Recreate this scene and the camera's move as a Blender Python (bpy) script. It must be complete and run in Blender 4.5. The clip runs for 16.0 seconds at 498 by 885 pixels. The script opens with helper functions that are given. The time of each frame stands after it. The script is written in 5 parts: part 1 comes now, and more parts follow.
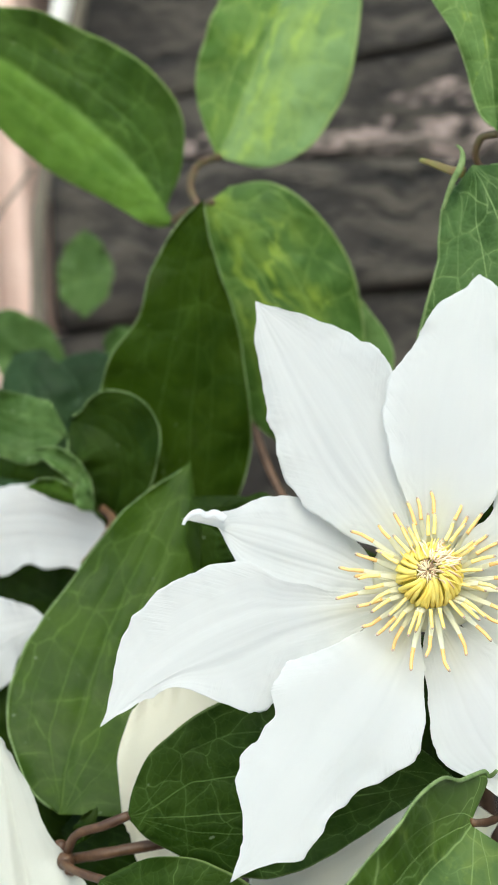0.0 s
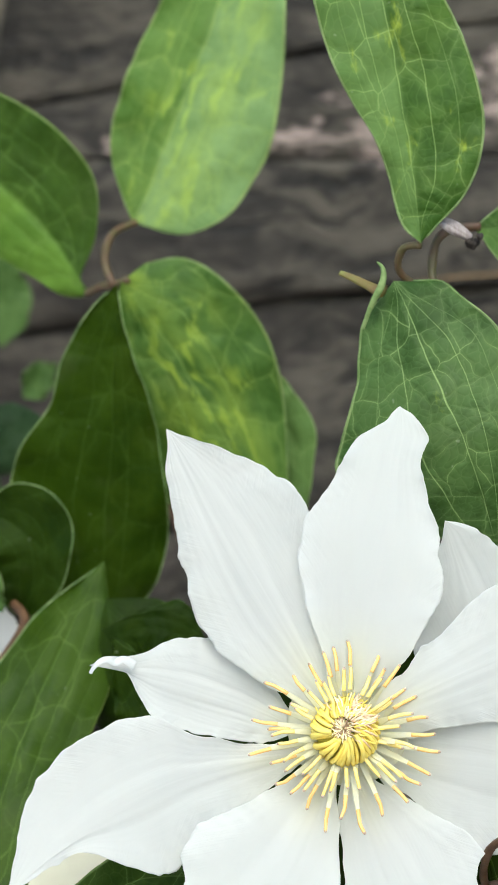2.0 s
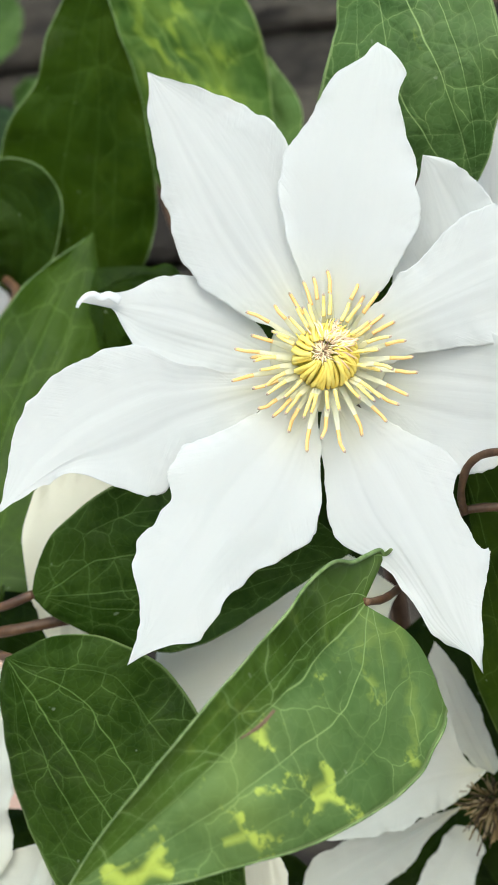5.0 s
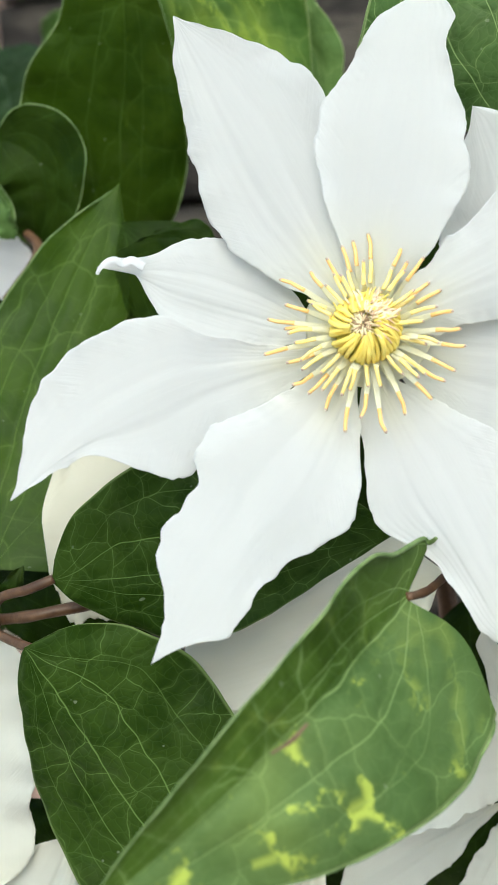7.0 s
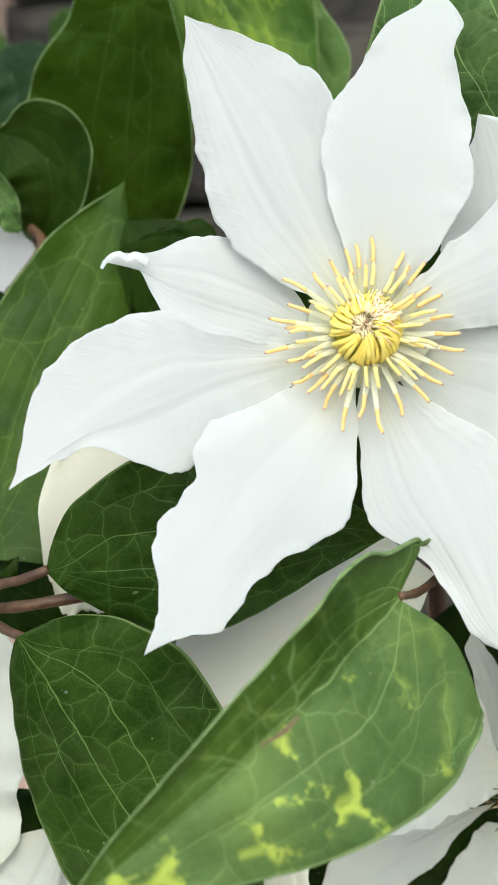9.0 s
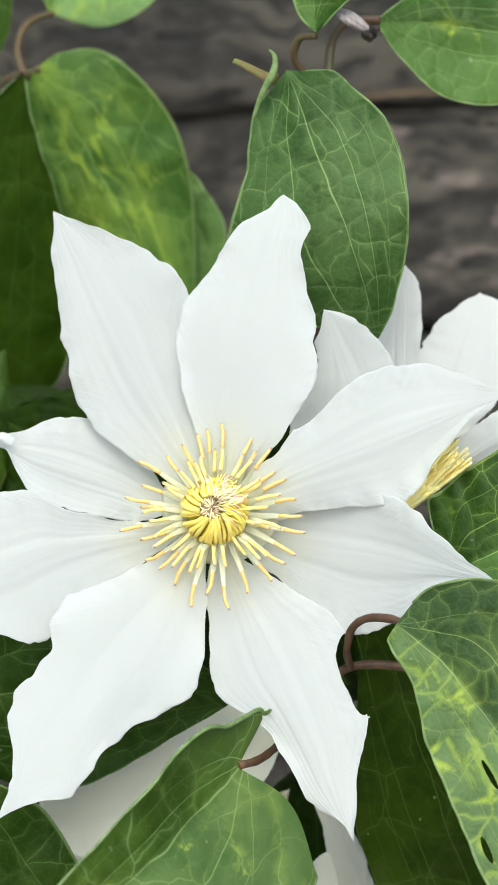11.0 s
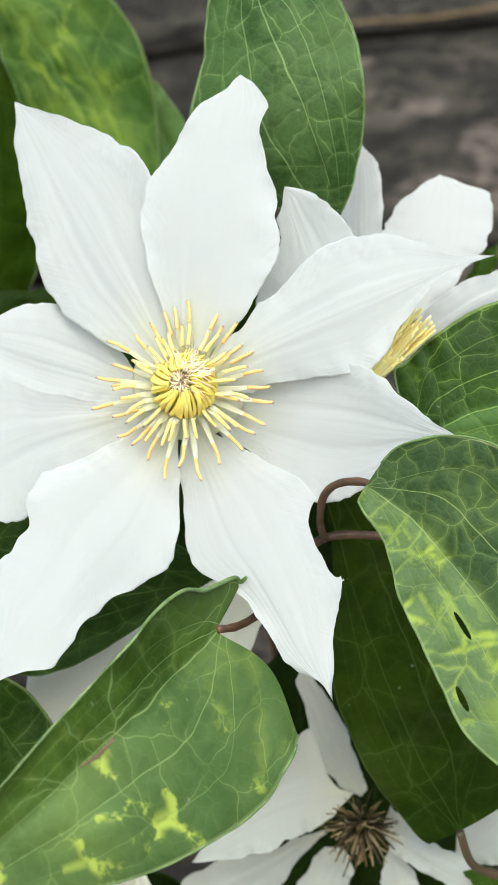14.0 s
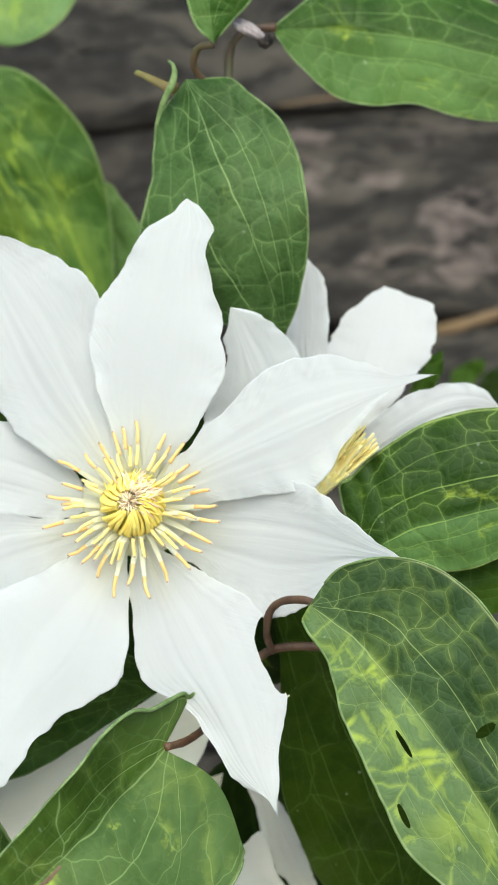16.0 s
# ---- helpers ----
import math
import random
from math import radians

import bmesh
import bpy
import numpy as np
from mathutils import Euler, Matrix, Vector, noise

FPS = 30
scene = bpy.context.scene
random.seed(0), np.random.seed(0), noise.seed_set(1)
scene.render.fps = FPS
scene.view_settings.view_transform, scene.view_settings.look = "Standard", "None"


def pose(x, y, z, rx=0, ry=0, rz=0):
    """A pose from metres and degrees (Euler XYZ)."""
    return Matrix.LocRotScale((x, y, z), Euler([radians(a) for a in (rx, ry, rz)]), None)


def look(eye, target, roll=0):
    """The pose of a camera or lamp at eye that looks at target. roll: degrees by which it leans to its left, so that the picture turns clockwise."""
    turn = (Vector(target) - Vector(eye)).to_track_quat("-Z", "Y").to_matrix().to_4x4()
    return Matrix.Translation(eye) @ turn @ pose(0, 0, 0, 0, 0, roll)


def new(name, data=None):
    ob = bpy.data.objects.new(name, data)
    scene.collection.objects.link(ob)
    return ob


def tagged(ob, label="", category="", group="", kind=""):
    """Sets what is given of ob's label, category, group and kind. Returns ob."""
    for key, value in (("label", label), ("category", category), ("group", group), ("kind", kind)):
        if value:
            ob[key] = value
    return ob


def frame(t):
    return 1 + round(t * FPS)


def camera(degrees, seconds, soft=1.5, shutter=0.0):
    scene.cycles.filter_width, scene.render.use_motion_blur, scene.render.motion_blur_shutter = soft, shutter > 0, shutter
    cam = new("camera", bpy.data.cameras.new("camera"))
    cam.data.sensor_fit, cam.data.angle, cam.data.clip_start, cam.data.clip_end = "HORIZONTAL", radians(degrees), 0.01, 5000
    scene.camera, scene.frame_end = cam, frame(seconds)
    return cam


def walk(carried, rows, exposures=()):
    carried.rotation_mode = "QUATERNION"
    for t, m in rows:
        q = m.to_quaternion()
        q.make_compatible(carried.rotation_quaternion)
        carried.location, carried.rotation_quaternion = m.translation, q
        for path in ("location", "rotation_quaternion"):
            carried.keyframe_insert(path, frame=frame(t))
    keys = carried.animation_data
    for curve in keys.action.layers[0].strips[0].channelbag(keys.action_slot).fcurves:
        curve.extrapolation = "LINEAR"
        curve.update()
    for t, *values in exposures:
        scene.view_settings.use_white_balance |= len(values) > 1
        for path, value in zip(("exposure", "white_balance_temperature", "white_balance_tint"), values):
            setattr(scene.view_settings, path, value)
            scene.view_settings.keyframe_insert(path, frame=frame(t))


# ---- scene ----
cam = camera(16.0, 16.0, soft=1.4)
cam.data.dof.use_dof = True
cam.data.dof.focus_distance = 0.335
cam.data.dof.aperture_fstop = 31.0
EXPOSURE, KELVIN, TINT = 0.40, 6080, -2
PATH = [
    (0, look((0.01884, -0.34768, 0.61020), (-0.03387, -0.00213, 0.62806), -3.214)),
    (0.5, look((0.02453, -0.34447, 0.62685), (-0.02682, 0.00150, 0.64001), -3.304)),
    (1, look((0.02608, -0.33554, 0.64037), (-0.02110, 0.01119, 0.64741), -3.190)),
    (1.5, look((0.02744, -0.33142, 0.65744), (-0.01740, 0.01570, 0.65674), -3.507)),
    (2, look((0.02598, -0.33249, 0.66158), (-0.01706, 0.01479, 0.65496), -3.299)),
    (2.5, look((0.02381, -0.33665, 0.66694), (-0.01922, 0.01038, 0.65215), -3.444)),
    (3, look((0.02606, -0.33349, 0.65334), (-0.01965, 0.01282, 0.63143), -3.834)),
    (3.5, look((0.02619, -0.33696, 0.63344), (-0.01756, 0.00915, 0.60526), -3.754)),
    (4, look((0.03089, -0.34433, 0.61947), (-0.01438, 0.00121, 0.58706), -4.003)),
    (4.2, look((0.03089, -0.34433, 0.61947), (-0.01608, 0.00121, 0.58666), -4.003)),
    (6.3, look((0.03046, -0.32132, 0.62869), (-0.01773, 0.02170, 0.57855), -4.365)),
    (6.5, look((0.02939, -0.31678, 0.62767), (-0.02083, 0.02589, 0.57708), -4.282)),
    (7, look((0.03078, -0.31483, 0.63093), (-0.02722, 0.02595, 0.57611), -4.422)),
    (7.5, look((0.02598, -0.31638, 0.63131), (-0.03599, 0.02352, 0.57540), -4.104)),
    (8, look((0.03161, -0.31293, 0.61668), (-0.03696, 0.02545, 0.55924), -3.780)),
    (8.2, look((0.02877, -0.31166, 0.61914), (-0.03727, 0.02686, 0.55961), -3.836)),
    (10.3, look((0.03883, -0.33251, 0.64916), (-0.00694, 0.01240, 0.61119), -0.963)),
    (10.5, look((0.04372, -0.33132, 0.65301), (-0.00339, 0.01337, 0.61470), -1.207)),
    (11, look((0.04965, -0.33471, 0.64931), (0.00547, 0.01047, 0.61189), -1.525)),
    (11.5, look((0.05238, -0.33810, 0.63899), (0.01063, 0.00733, 0.60115), -1.852)),
    (12, look((0.05988, -0.33646, 0.63646), (0.01705, 0.00882, 0.59847), -2.525)),
    (12.5, look((0.06134, -0.33540, 0.63189), (0.01856, 0.00985, 0.59351), -2.918)),
    (13, look((0.05421, -0.34332, 0.63765), (0.01136, 0.00178, 0.59797), -3.083)),
    (13.5, look((0.05223, -0.34497, 0.63118), (0.00933, 0.00020, 0.59220), -3.281)),
    (14, look((0.05345, -0.34258, 0.62648), (0.01149, 0.00273, 0.58775), -3.694)),
    (14.5, look((0.05483, -0.34227, 0.63121), (0.01371, 0.00310, 0.59204), -3.814)),
    (15, look((0.05938, -0.34343, 0.63482), (0.01957, 0.00223, 0.59694), -3.761)),
    (15.5, look((0.05575, -0.34487, 0.63921), (0.01797, 0.00117, 0.60284), -3.796)),
    (16, look((0.06175, -0.34760, 0.64633), (0.02417, -0.00141, 0.61117), -3.937)),
]
walk(cam, PATH, [(0, EXPOSURE, KELVIN, TINT), (16, EXPOSURE, KELVIN, TINT)])

# world: bright hazy sky, one very soft sun
SUN_EL, SUN_AZ = 48.0, 172.0
world = bpy.data.worlds.new("sky")
scene.world = world
world.use_nodes = True
wn = world.node_tree
wn.nodes.clear()
w_out = wn.nodes.new("ShaderNodeOutputWorld")
w_bg = wn.nodes.new("ShaderNodeBackground")
w_sky = wn.nodes.new("ShaderNodeTexSky")
w_sky.sky_type = "NISHITA"
w_sky.sun_disc = False
w_sky.sun_elevation, w_sky.sun_rotation = radians(SUN_EL), radians(SUN_AZ)
w_sky.dust_density = 4.0
w_bg.inputs["Strength"].default_value = 0.2
wn.links.new(w_sky.outputs[0], w_bg.inputs[0])
wn.links.new(w_bg.outputs[0], w_out.inputs[0])
sun = new("sun", bpy.data.lights.new("sun", "SUN"))
sun.data.energy, sun.data.angle, sun.data.color = 1.0, radians(60), (1.0, 0.96, 0.9)
az = radians(SUN_AZ)
sun.matrix_world = look((math.sin(az) * 3, math.cos(az) * 3, 3 * math.tan(radians(SUN_EL)) + 0.6), (0, 0, 0.6))


# ---- materials ----
class Nodes:
    def __init__(self, name):
        self.m = bpy.data.materials.new(name)
        self.m.use_nodes = True
        self.t = self.m.node_tree
        self.t.nodes.clear()
        self.out = self.t.nodes.new("ShaderNodeOutputMaterial")

    def n(self, kind, props=None, **ins):
        nd = self.t.nodes.new("ShaderNode" + kind)
        for k, v in (props or {}).items():
            if k == "op":
                nd.operation = v
            elif k == "dims":
                nd.noise_dimensions = v
            elif k == "vdims":
                nd.voronoi_dimensions = v
            elif k == "feature":
                nd.feature = v
            elif k == "uv":
                nd.uv_map = v
            elif k == "type":
                nd.data_type = v
            elif k == "blend":
                nd.blend_type = v
            elif k == "clamp":
                nd.use_clamp = v
        for k, v in ins.items():
            self.put(nd, int(k[1:]) if k[0] == "_" and k[1:].isdigit() else k.replace("_", " "), v)
        return nd

    def put(self, nd, key, v):
        s = nd.inputs[key]
        if isinstance(v, bpy.types.NodeSocket):
            self.t.links.new(v, s)
        elif isinstance(v, bpy.types.Node):
            self.t.links.new(v.outputs[0], s)
        else:
            s.default_value = v

    def math(self, op, a, b=0.0, clamp=False):
        return self.n("Math", {"op": op, "clamp": clamp}, _0=a, _1=b).outputs[0]

    def ramp(self, v, a, b, lo=0.0, hi=1.0):
        nd = self.n("MapRange", {}, _0=v, _1=a, _2=b, _3=lo, _4=hi)
        nd.interpolation_type = "SMOOTHSTEP"
        return nd.outputs[0]

    def mix(self, f, a, b, blend="MIX"):
        nd = self.t.nodes.new("ShaderNodeMix")
        nd.data_type = "RGBA"
        nd.blend_type = blend
        for i, v in ((0, f), (6, a), (7, b)):
            if isinstance(v, bpy.types.NodeSocket):
                self.t.links.new(v, nd.inputs[i])
            else:
                nd.inputs[i].default_value = v if i == 0 else (*v[:3], 1)
        return nd.outputs[2]

    def noise(self, vec, scale, detail=3.0, rough=0.55, dims="3D"):
        nd = self.n("TexNoise", {"dims": dims}, Scale=scale, Detail=detail, Roughness=rough)
        self.t.links.new(vec, nd.inputs["Vector"])
        return nd.outputs["Fac"]

    def close(self, bsdf):
        self.t.links.new(bsdf.outputs[0], self.out.inputs[0])
        return self.m


def leaf_material(name, deep, light, vein, yellow, amount, side=0, stars=False, back=0.16, gloss=0.16, pale=None, way=1, streaks=False, mesh=125.0):
    """Living leaf: ribs running from base to tip, a net of small veins, mottling."""
    k = Nodes(name)
    uv = k.n("UVMap", {"uv": "span"}).outputs[0]
    size = k.n("UVMap", {"uv": "metric"}).outputs[0]
    rnd = k.n("ObjectInfo").outputs["Random"]
    shift = k.n("VectorMath", {"op": "ADD"}, _0=size)
    comb = k.n("CombineXYZ", {}, _0=rnd, _1=rnd, _2=rnd)
    sc = k.n("VectorMath", {"op": "SCALE"}, _0=comb.outputs[0])
    sc.inputs["Scale"].default_value = 3.0
    k.t.links.new(sc.outputs[0], shift.inputs[1])
    pos = shift.outputs[0]
    wob = k.noise(pos, 60.0, 2.0)
    xyz = k.n("SeparateXYZ", {}, _0=uv)
    v = k.math("SUBTRACT", k.math("MULTIPLY", xyz.outputs[0], 2.0), 1.0)
    v = k.math("ADD", v, k.math("MULTIPLY", k.math("SUBTRACT", wob, 0.5), 0.17))
    av = k.math("ABSOLUTE", v)
    fan = k.ramp(xyz.outputs[1], -0.06, 0.24, 0.0, 1.0)
    d = k.math("MINIMUM", av, k.math("MULTIPLY", k.math("ABSOLUTE", k.math("SUBTRACT", av, k.math("MULTIPLY", fan, 0.34))), 1.35))
    d = k.math("MINIMUM", d, k.math("MULTIPLY", k.math("ABSOLUTE", k.math("SUBTRACT", av, k.math("MULTIPLY", fan, 0.68))), 1.9))
    rib = k.math("MULTIPLY", k.ramp(d, 0.001, 0.0115, 1.0, 0.0), k.ramp(av, 0.42, 0.56, 1.0, 0.55))
    ribwide = k.ramp(d, 0.0, 0.16, 1.0, 0.0)
    warp = k.n("VectorMath", {"op": "MULTIPLY_ADD"}, _0=k.n("TexNoise", {"dims": "3D"}, Scale=110.0, Vector=pos).outputs["Color"],
               _1=(0.0062, 0.0062, 0.0))
    k.t.links.new(pos, warp.inputs[2])
    cells = k.n("TexVoronoi", {"vdims": "2D", "feature": "DISTANCE_TO_EDGE"}, Scale=mesh, Vector=warp.outputs[0]).outputs["Distance"]
    fine = k.n("TexVoronoi", {"vdims": "2D", "feature": "DISTANCE_TO_EDGE"}, Scale=mesh * 3.1, Vector=warp.outputs[0]).outputs["Distance"]
    net = k.math("MULTIPLY", k.ramp(cells, 0.003, 0.019, 1.0, 0.0), k.ramp(k.noise(pos, 90.0, 2.0), 0.36, 0.62, 0.18, 1.0))
    halo = k.ramp(cells, 0.0, 0.16, 1.0, 0.0)
    netf = k.ramp(fine, 0.01, 0.07, 1.0, 0.0)
    big = k.noise(pos, 45.0, 3.0)
    grain = k.noise(pos, 900.0, 2.0)
    tone = k.math("ADD", k.math("MULTIPLY", big, 0.6), k.math("MULTIPLY", k.noise(pos, 170.0, 4.0, 0.65), 0.4))
    col = k.mix(k.ramp(tone, 0.43, 0.57), deep, light)
    # paler half beside the midrib: variegation on some leaves, painted-in light on folded ones
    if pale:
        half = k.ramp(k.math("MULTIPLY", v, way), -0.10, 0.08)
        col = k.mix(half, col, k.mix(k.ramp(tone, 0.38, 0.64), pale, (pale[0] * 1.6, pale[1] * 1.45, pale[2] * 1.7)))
    bloom = k.math("MULTIPLY", k.ramp(k.noise(pos, 55.0, 5.0, 0.7), 0.5, 0.72), 0.5)
    col = k.mix(bloom, col, (light[0] * 1.25 + 0.012, light[1] * 1.08 + 0.008, light[2] * 1.2 + 0.014))
    col = k.mix(k.math("MULTIPLY", grain, 0.22), col, light)
    col = k.mix(k.math("MULTIPLY", halo, 0.06), col, vein)
    col = k.mix(k.math("MULTIPLY", netf, 0.08), col, vein)
    col = k.mix(k.math("MULTIPLY", net, 0.6), col, vein)
    # yellow mottling clings to the veins in patches
    long = k.n("VectorMath", {"op": "MULTIPLY"}, _0=pos, _1=(1.0, 1.0, 1.0) if stars else (1.5, 0.6, 1.0)).outputs[0]
    patch = k.ramp(k.noise(long, 70.0 if stars else 85.0, 5.0, 0.65), 0.66 - 0.22 * amount, (0.66 if stars else 0.74) - 0.12 * amount)
    soft = k.ramp(k.noise(pos, 28.0, 2.0), 0.62 - 0.25 * amount, 0.8)
    near = k.math("MAXIMUM", k.math("MULTIPLY", ribwide, 0.7), k.ramp(cells, 0.02, 0.24 if stars else 0.22, 1.0, 0.0))
    mott = k.math("MULTIPLY", k.math("MULTIPLY", patch, near), min(1.0, 0.25 + amount))
    mott = k.math("MULTIPLY", mott, k.ramp(xyz.outputs[1], 0.10, 0.24, 0.15, 1.0))
    mott = k.math("MAXIMUM", mott, k.math("MULTIPLY", soft, 0.22 * amount))
    if amount > 0.6:
        lace = k.math("MULTIPLY", k.ramp(cells, 0.0, 0.12, 1.0, 0.0), k.ramp(k.noise(pos, 75.0, 5.0, 0.7), 0.58 - 0.16 * amount, 0.66 - 0.1 * amount))
        mott = k.math("MAXIMUM", mott, k.math("MULTIPLY", lace, 0.05 + 0.45 * amount))
    if streaks:
        # yellow runs along the ribs, broken into dashes
        run = k.n("VectorMath", {"op": "MULTIPLY"}, _0=warp.outputs[0], _1=(2.6, 0.62, 1.0)).outputs[0]
        dash = k.ramp(k.noise(run, 105.0, 4.0, 0.62), 0.50, 0.60)
        belt = k.math("MULTIPLY", k.ramp(av, 0.45, 0.95, 1.0, 0.0), k.ramp(k.noise(pos, 40.0, 2.0), 0.36, 0.58))
        haze = k.math("MULTIPLY", k.ramp(k.noise(run, 45.0, 3.0), 0.40, 0.66), 0.2 if amount > 0.6 else 0.55)
        mott = k.math("MAXIMUM", k.math("MULTIPLY", mott, 0.85 if amount > 0.6 else 0.35), k.math("MULTIPLY", k.math("MAXIMUM", dash, haze), k.math("MULTIPLY", belt, 0.52)))
    if side:
        mott = k.math("MULTIPLY", mott, k.ramp(k.math("MULTIPLY", v, side), -0.12, 0.12, 0.12, 1.0))
    col = k.mix(mott, col, yellow)
    col = k.mix(k.math("MULTIPLY", rib, 0.85), col, vein)
    edge = k.ramp(k.math("ABSOLUTE", k.math("SUBTRACT", k.math("MULTIPLY", xyz.outputs[0], 2.0), 1.0)), 0.968, 0.992)
    col = k.mix(k.math("MULTIPLY", edge, 0.6), col, (vein[0] * 1.55, vein[1] * 1.3, vein[2] * 1.8))
    speck = k.ramp(k.noise(pos, 480.0, 1.0), 0.76, 0.80)
    col = k.mix(k.math("MULTIPLY", speck, 0.25), col, (0.4, 0.45, 0.3))
    hgt = k.math("ADD", k.math("MULTIPLY", rib, -0.35), k.math("MULTIPLY", k.ramp(cells, 0.0, 0.25), 0.8))
    hgt = k.math("ADD", hgt, k.math("MULTIPLY", k.ramp(fine, 0.0, 0.3), 0.22))
    hgt = k.math("ADD", hgt, k.math("MULTIPLY", grain, 0.12))
    bump = k.n("Bump", {}, Height=hgt, Strength=0.75, Distance=0.00024)
    rough = k.ramp(big, 0.2, 0.8, 0.45, 0.6)
    bs = k.n("BsdfPrincipled", {}, Base_Color=col, Roughness=rough, Normal=bump.outputs[0])
    bs.inputs["Specular IOR Level"].default_value = gloss
    tr = k.n("BsdfTranslucent", {}, Color=k.mix(0.5, col, (0.25, 0.4, 0.03)), Normal=bump.outputs[0])
    return k.close(k.n("MixShader", {}, _0=back, _1=bs, _2=tr))


def petal_material(name, base, tint, thin=0.3):
    """Thin white petal: fine fibres along it, crinkles running out to the margin, a greenish-cream foot."""
    k = Nodes(name)
    size = k.n("UVMap", {"uv": "metric"}).outputs[0]
    uv = k.n("UVMap", {"uv": "span"}).outputs[0]
    xyz = k.n("SeparateXYZ", {}, _0=uv)
    v = k.math("SUBTRACT", k.math("MULTIPLY", xyz.outputs[0], 2.0), 1.0)
    av = k.math("ABSOLUTE", v)
    st = k.n("VectorMath", {"op": "MULTIPLY"}, _0=size, _1=(1.0, 0.07, 1.0)).outputs[0]
    fibre = k.noise(st, 1500.0, 3.0)
    broad = k.noise(st, 330.0, 3.0)
    cloud = k.noise(size, 60.0, 3.0)
    # crinkles fan from the bar to the margin: the across-axis squeezed, sheared forward
    ms = k.n("SeparateXYZ", {}, _0=size)
    ahead = k.math("SUBTRACT", ms.outputs[1], k.math("MULTIPLY", k.math("ABSOLUTE", ms.outputs[0]), 1.1))
    fan = k.n("CombineXYZ", {}, _0=k.math("MULTIPLY", ms.outputs[0], 0.16), _1=ahead, _2=0.0).outputs[0]
    crinkle = k.noise(fan, 620.0, 4.0, 0.6)
    margin = k.math("MULTIPLY", k.ramp(av, 0.32, 0.85), k.ramp(k.noise(size, 95.0, 2.0), 0.42, 0.62))
    bar = k.ramp(av, 0.05, 0.4, 1.0, 0.0)
    low = k.ramp(xyz.outputs[1], 0.04, 0.34, 1.0, 0.0)
    col = k.mix(k.math("MULTIPLY", fibre, 0.25), base, tint)
    col = k.mix(k.math("MULTIPLY", k.ramp(cloud, 0.45, 0.75), 0.2), col, tint)
    col = k.mix(k.math("MULTIPLY", low, k.math("ADD", 0.30, k.math("MULTIPLY", bar, 0.3))), col, (0.90, 0.885, 0.70))
    h = k.math("ADD", k.math("MULTIPLY", fibre, 0.3), k.math("MULTIPLY", broad, 0.7))
    h = k.math("ADD", h, k.math("MULTIPLY", k.math("MULTIPLY", crinkle, margin), 2.2))
    bump = k.n("Bump", {}, Height=h, Strength=0.5, Distance=0.00024)
    bs = k.n("BsdfPrincipled", {}, Base_Color=col, Roughness=0.55, Normal=bump.outputs[0])
    bs.inputs["Specular IOR Level"].default_value = 0.25
    tr = k.n("BsdfTranslucent", {}, Color=col, Normal=bump.outputs[0])
    return k.close(k.n("MixShader", {}, _0=thin, _1=bs, _2=tr))


def plain(name, a, b, scale, rough=0.5, bump=0.3, dist=0.0003, stretch=(1, 1, 1), thin=0.0):
    k = Nodes(name)
    co = k.n("TexCoord").outputs["Object"]
    st = k.n("VectorMath", {"op": "MULTIPLY"}, _0=co, _1=stretch).outputs[0]
    f = k.noise(st, scale, 4.0, 0.6)
    g = k.noise(st, scale * 6, 2.0)
    col = k.mix(k.ramp(f, 0.3, 0.7), a, b)
    bp = k.n("Bump", {}, Height=k.math("ADD", f, k.math("MULTIPLY", g, 0.4)), Strength=bump, Distance=dist)
    bs = k.n("BsdfPrincipled", {}, Base_Color=col, Roughness=rough, Normal=bp.outputs[0])
    if thin:
        return k.close(k.n("MixShader", {}, _0=thin, _1=bs, _2=k.n("BsdfTranslucent", {}, Color=col)))
    return k.close(bs)


# pale pinkish patches on the timber: x, z, half-length, half-height
PALE_PATCHES = [(-0.012, 0.7635, 0.052, 0.0065), (0.012, 0.7580, 0.030, 0.005), (-0.100, 0.7690, 0.012, 0.006), (-0.075, 0.7640, 0.03, 0.004),
         (0.0284, 0.6757, 0.026, 0.007), (0.083, 0.6600, 0.020, 0.013), (0.0569, 0.6411, 0.030, 0.010), (0.072, 0.6480, 0.012, 0.012),
         (0.046, 0.7790, 0.03, 0.012), (0.0, 0.7800, 0.02, 0.004), (0.012, 0.6900, 0.016, 0.004)]


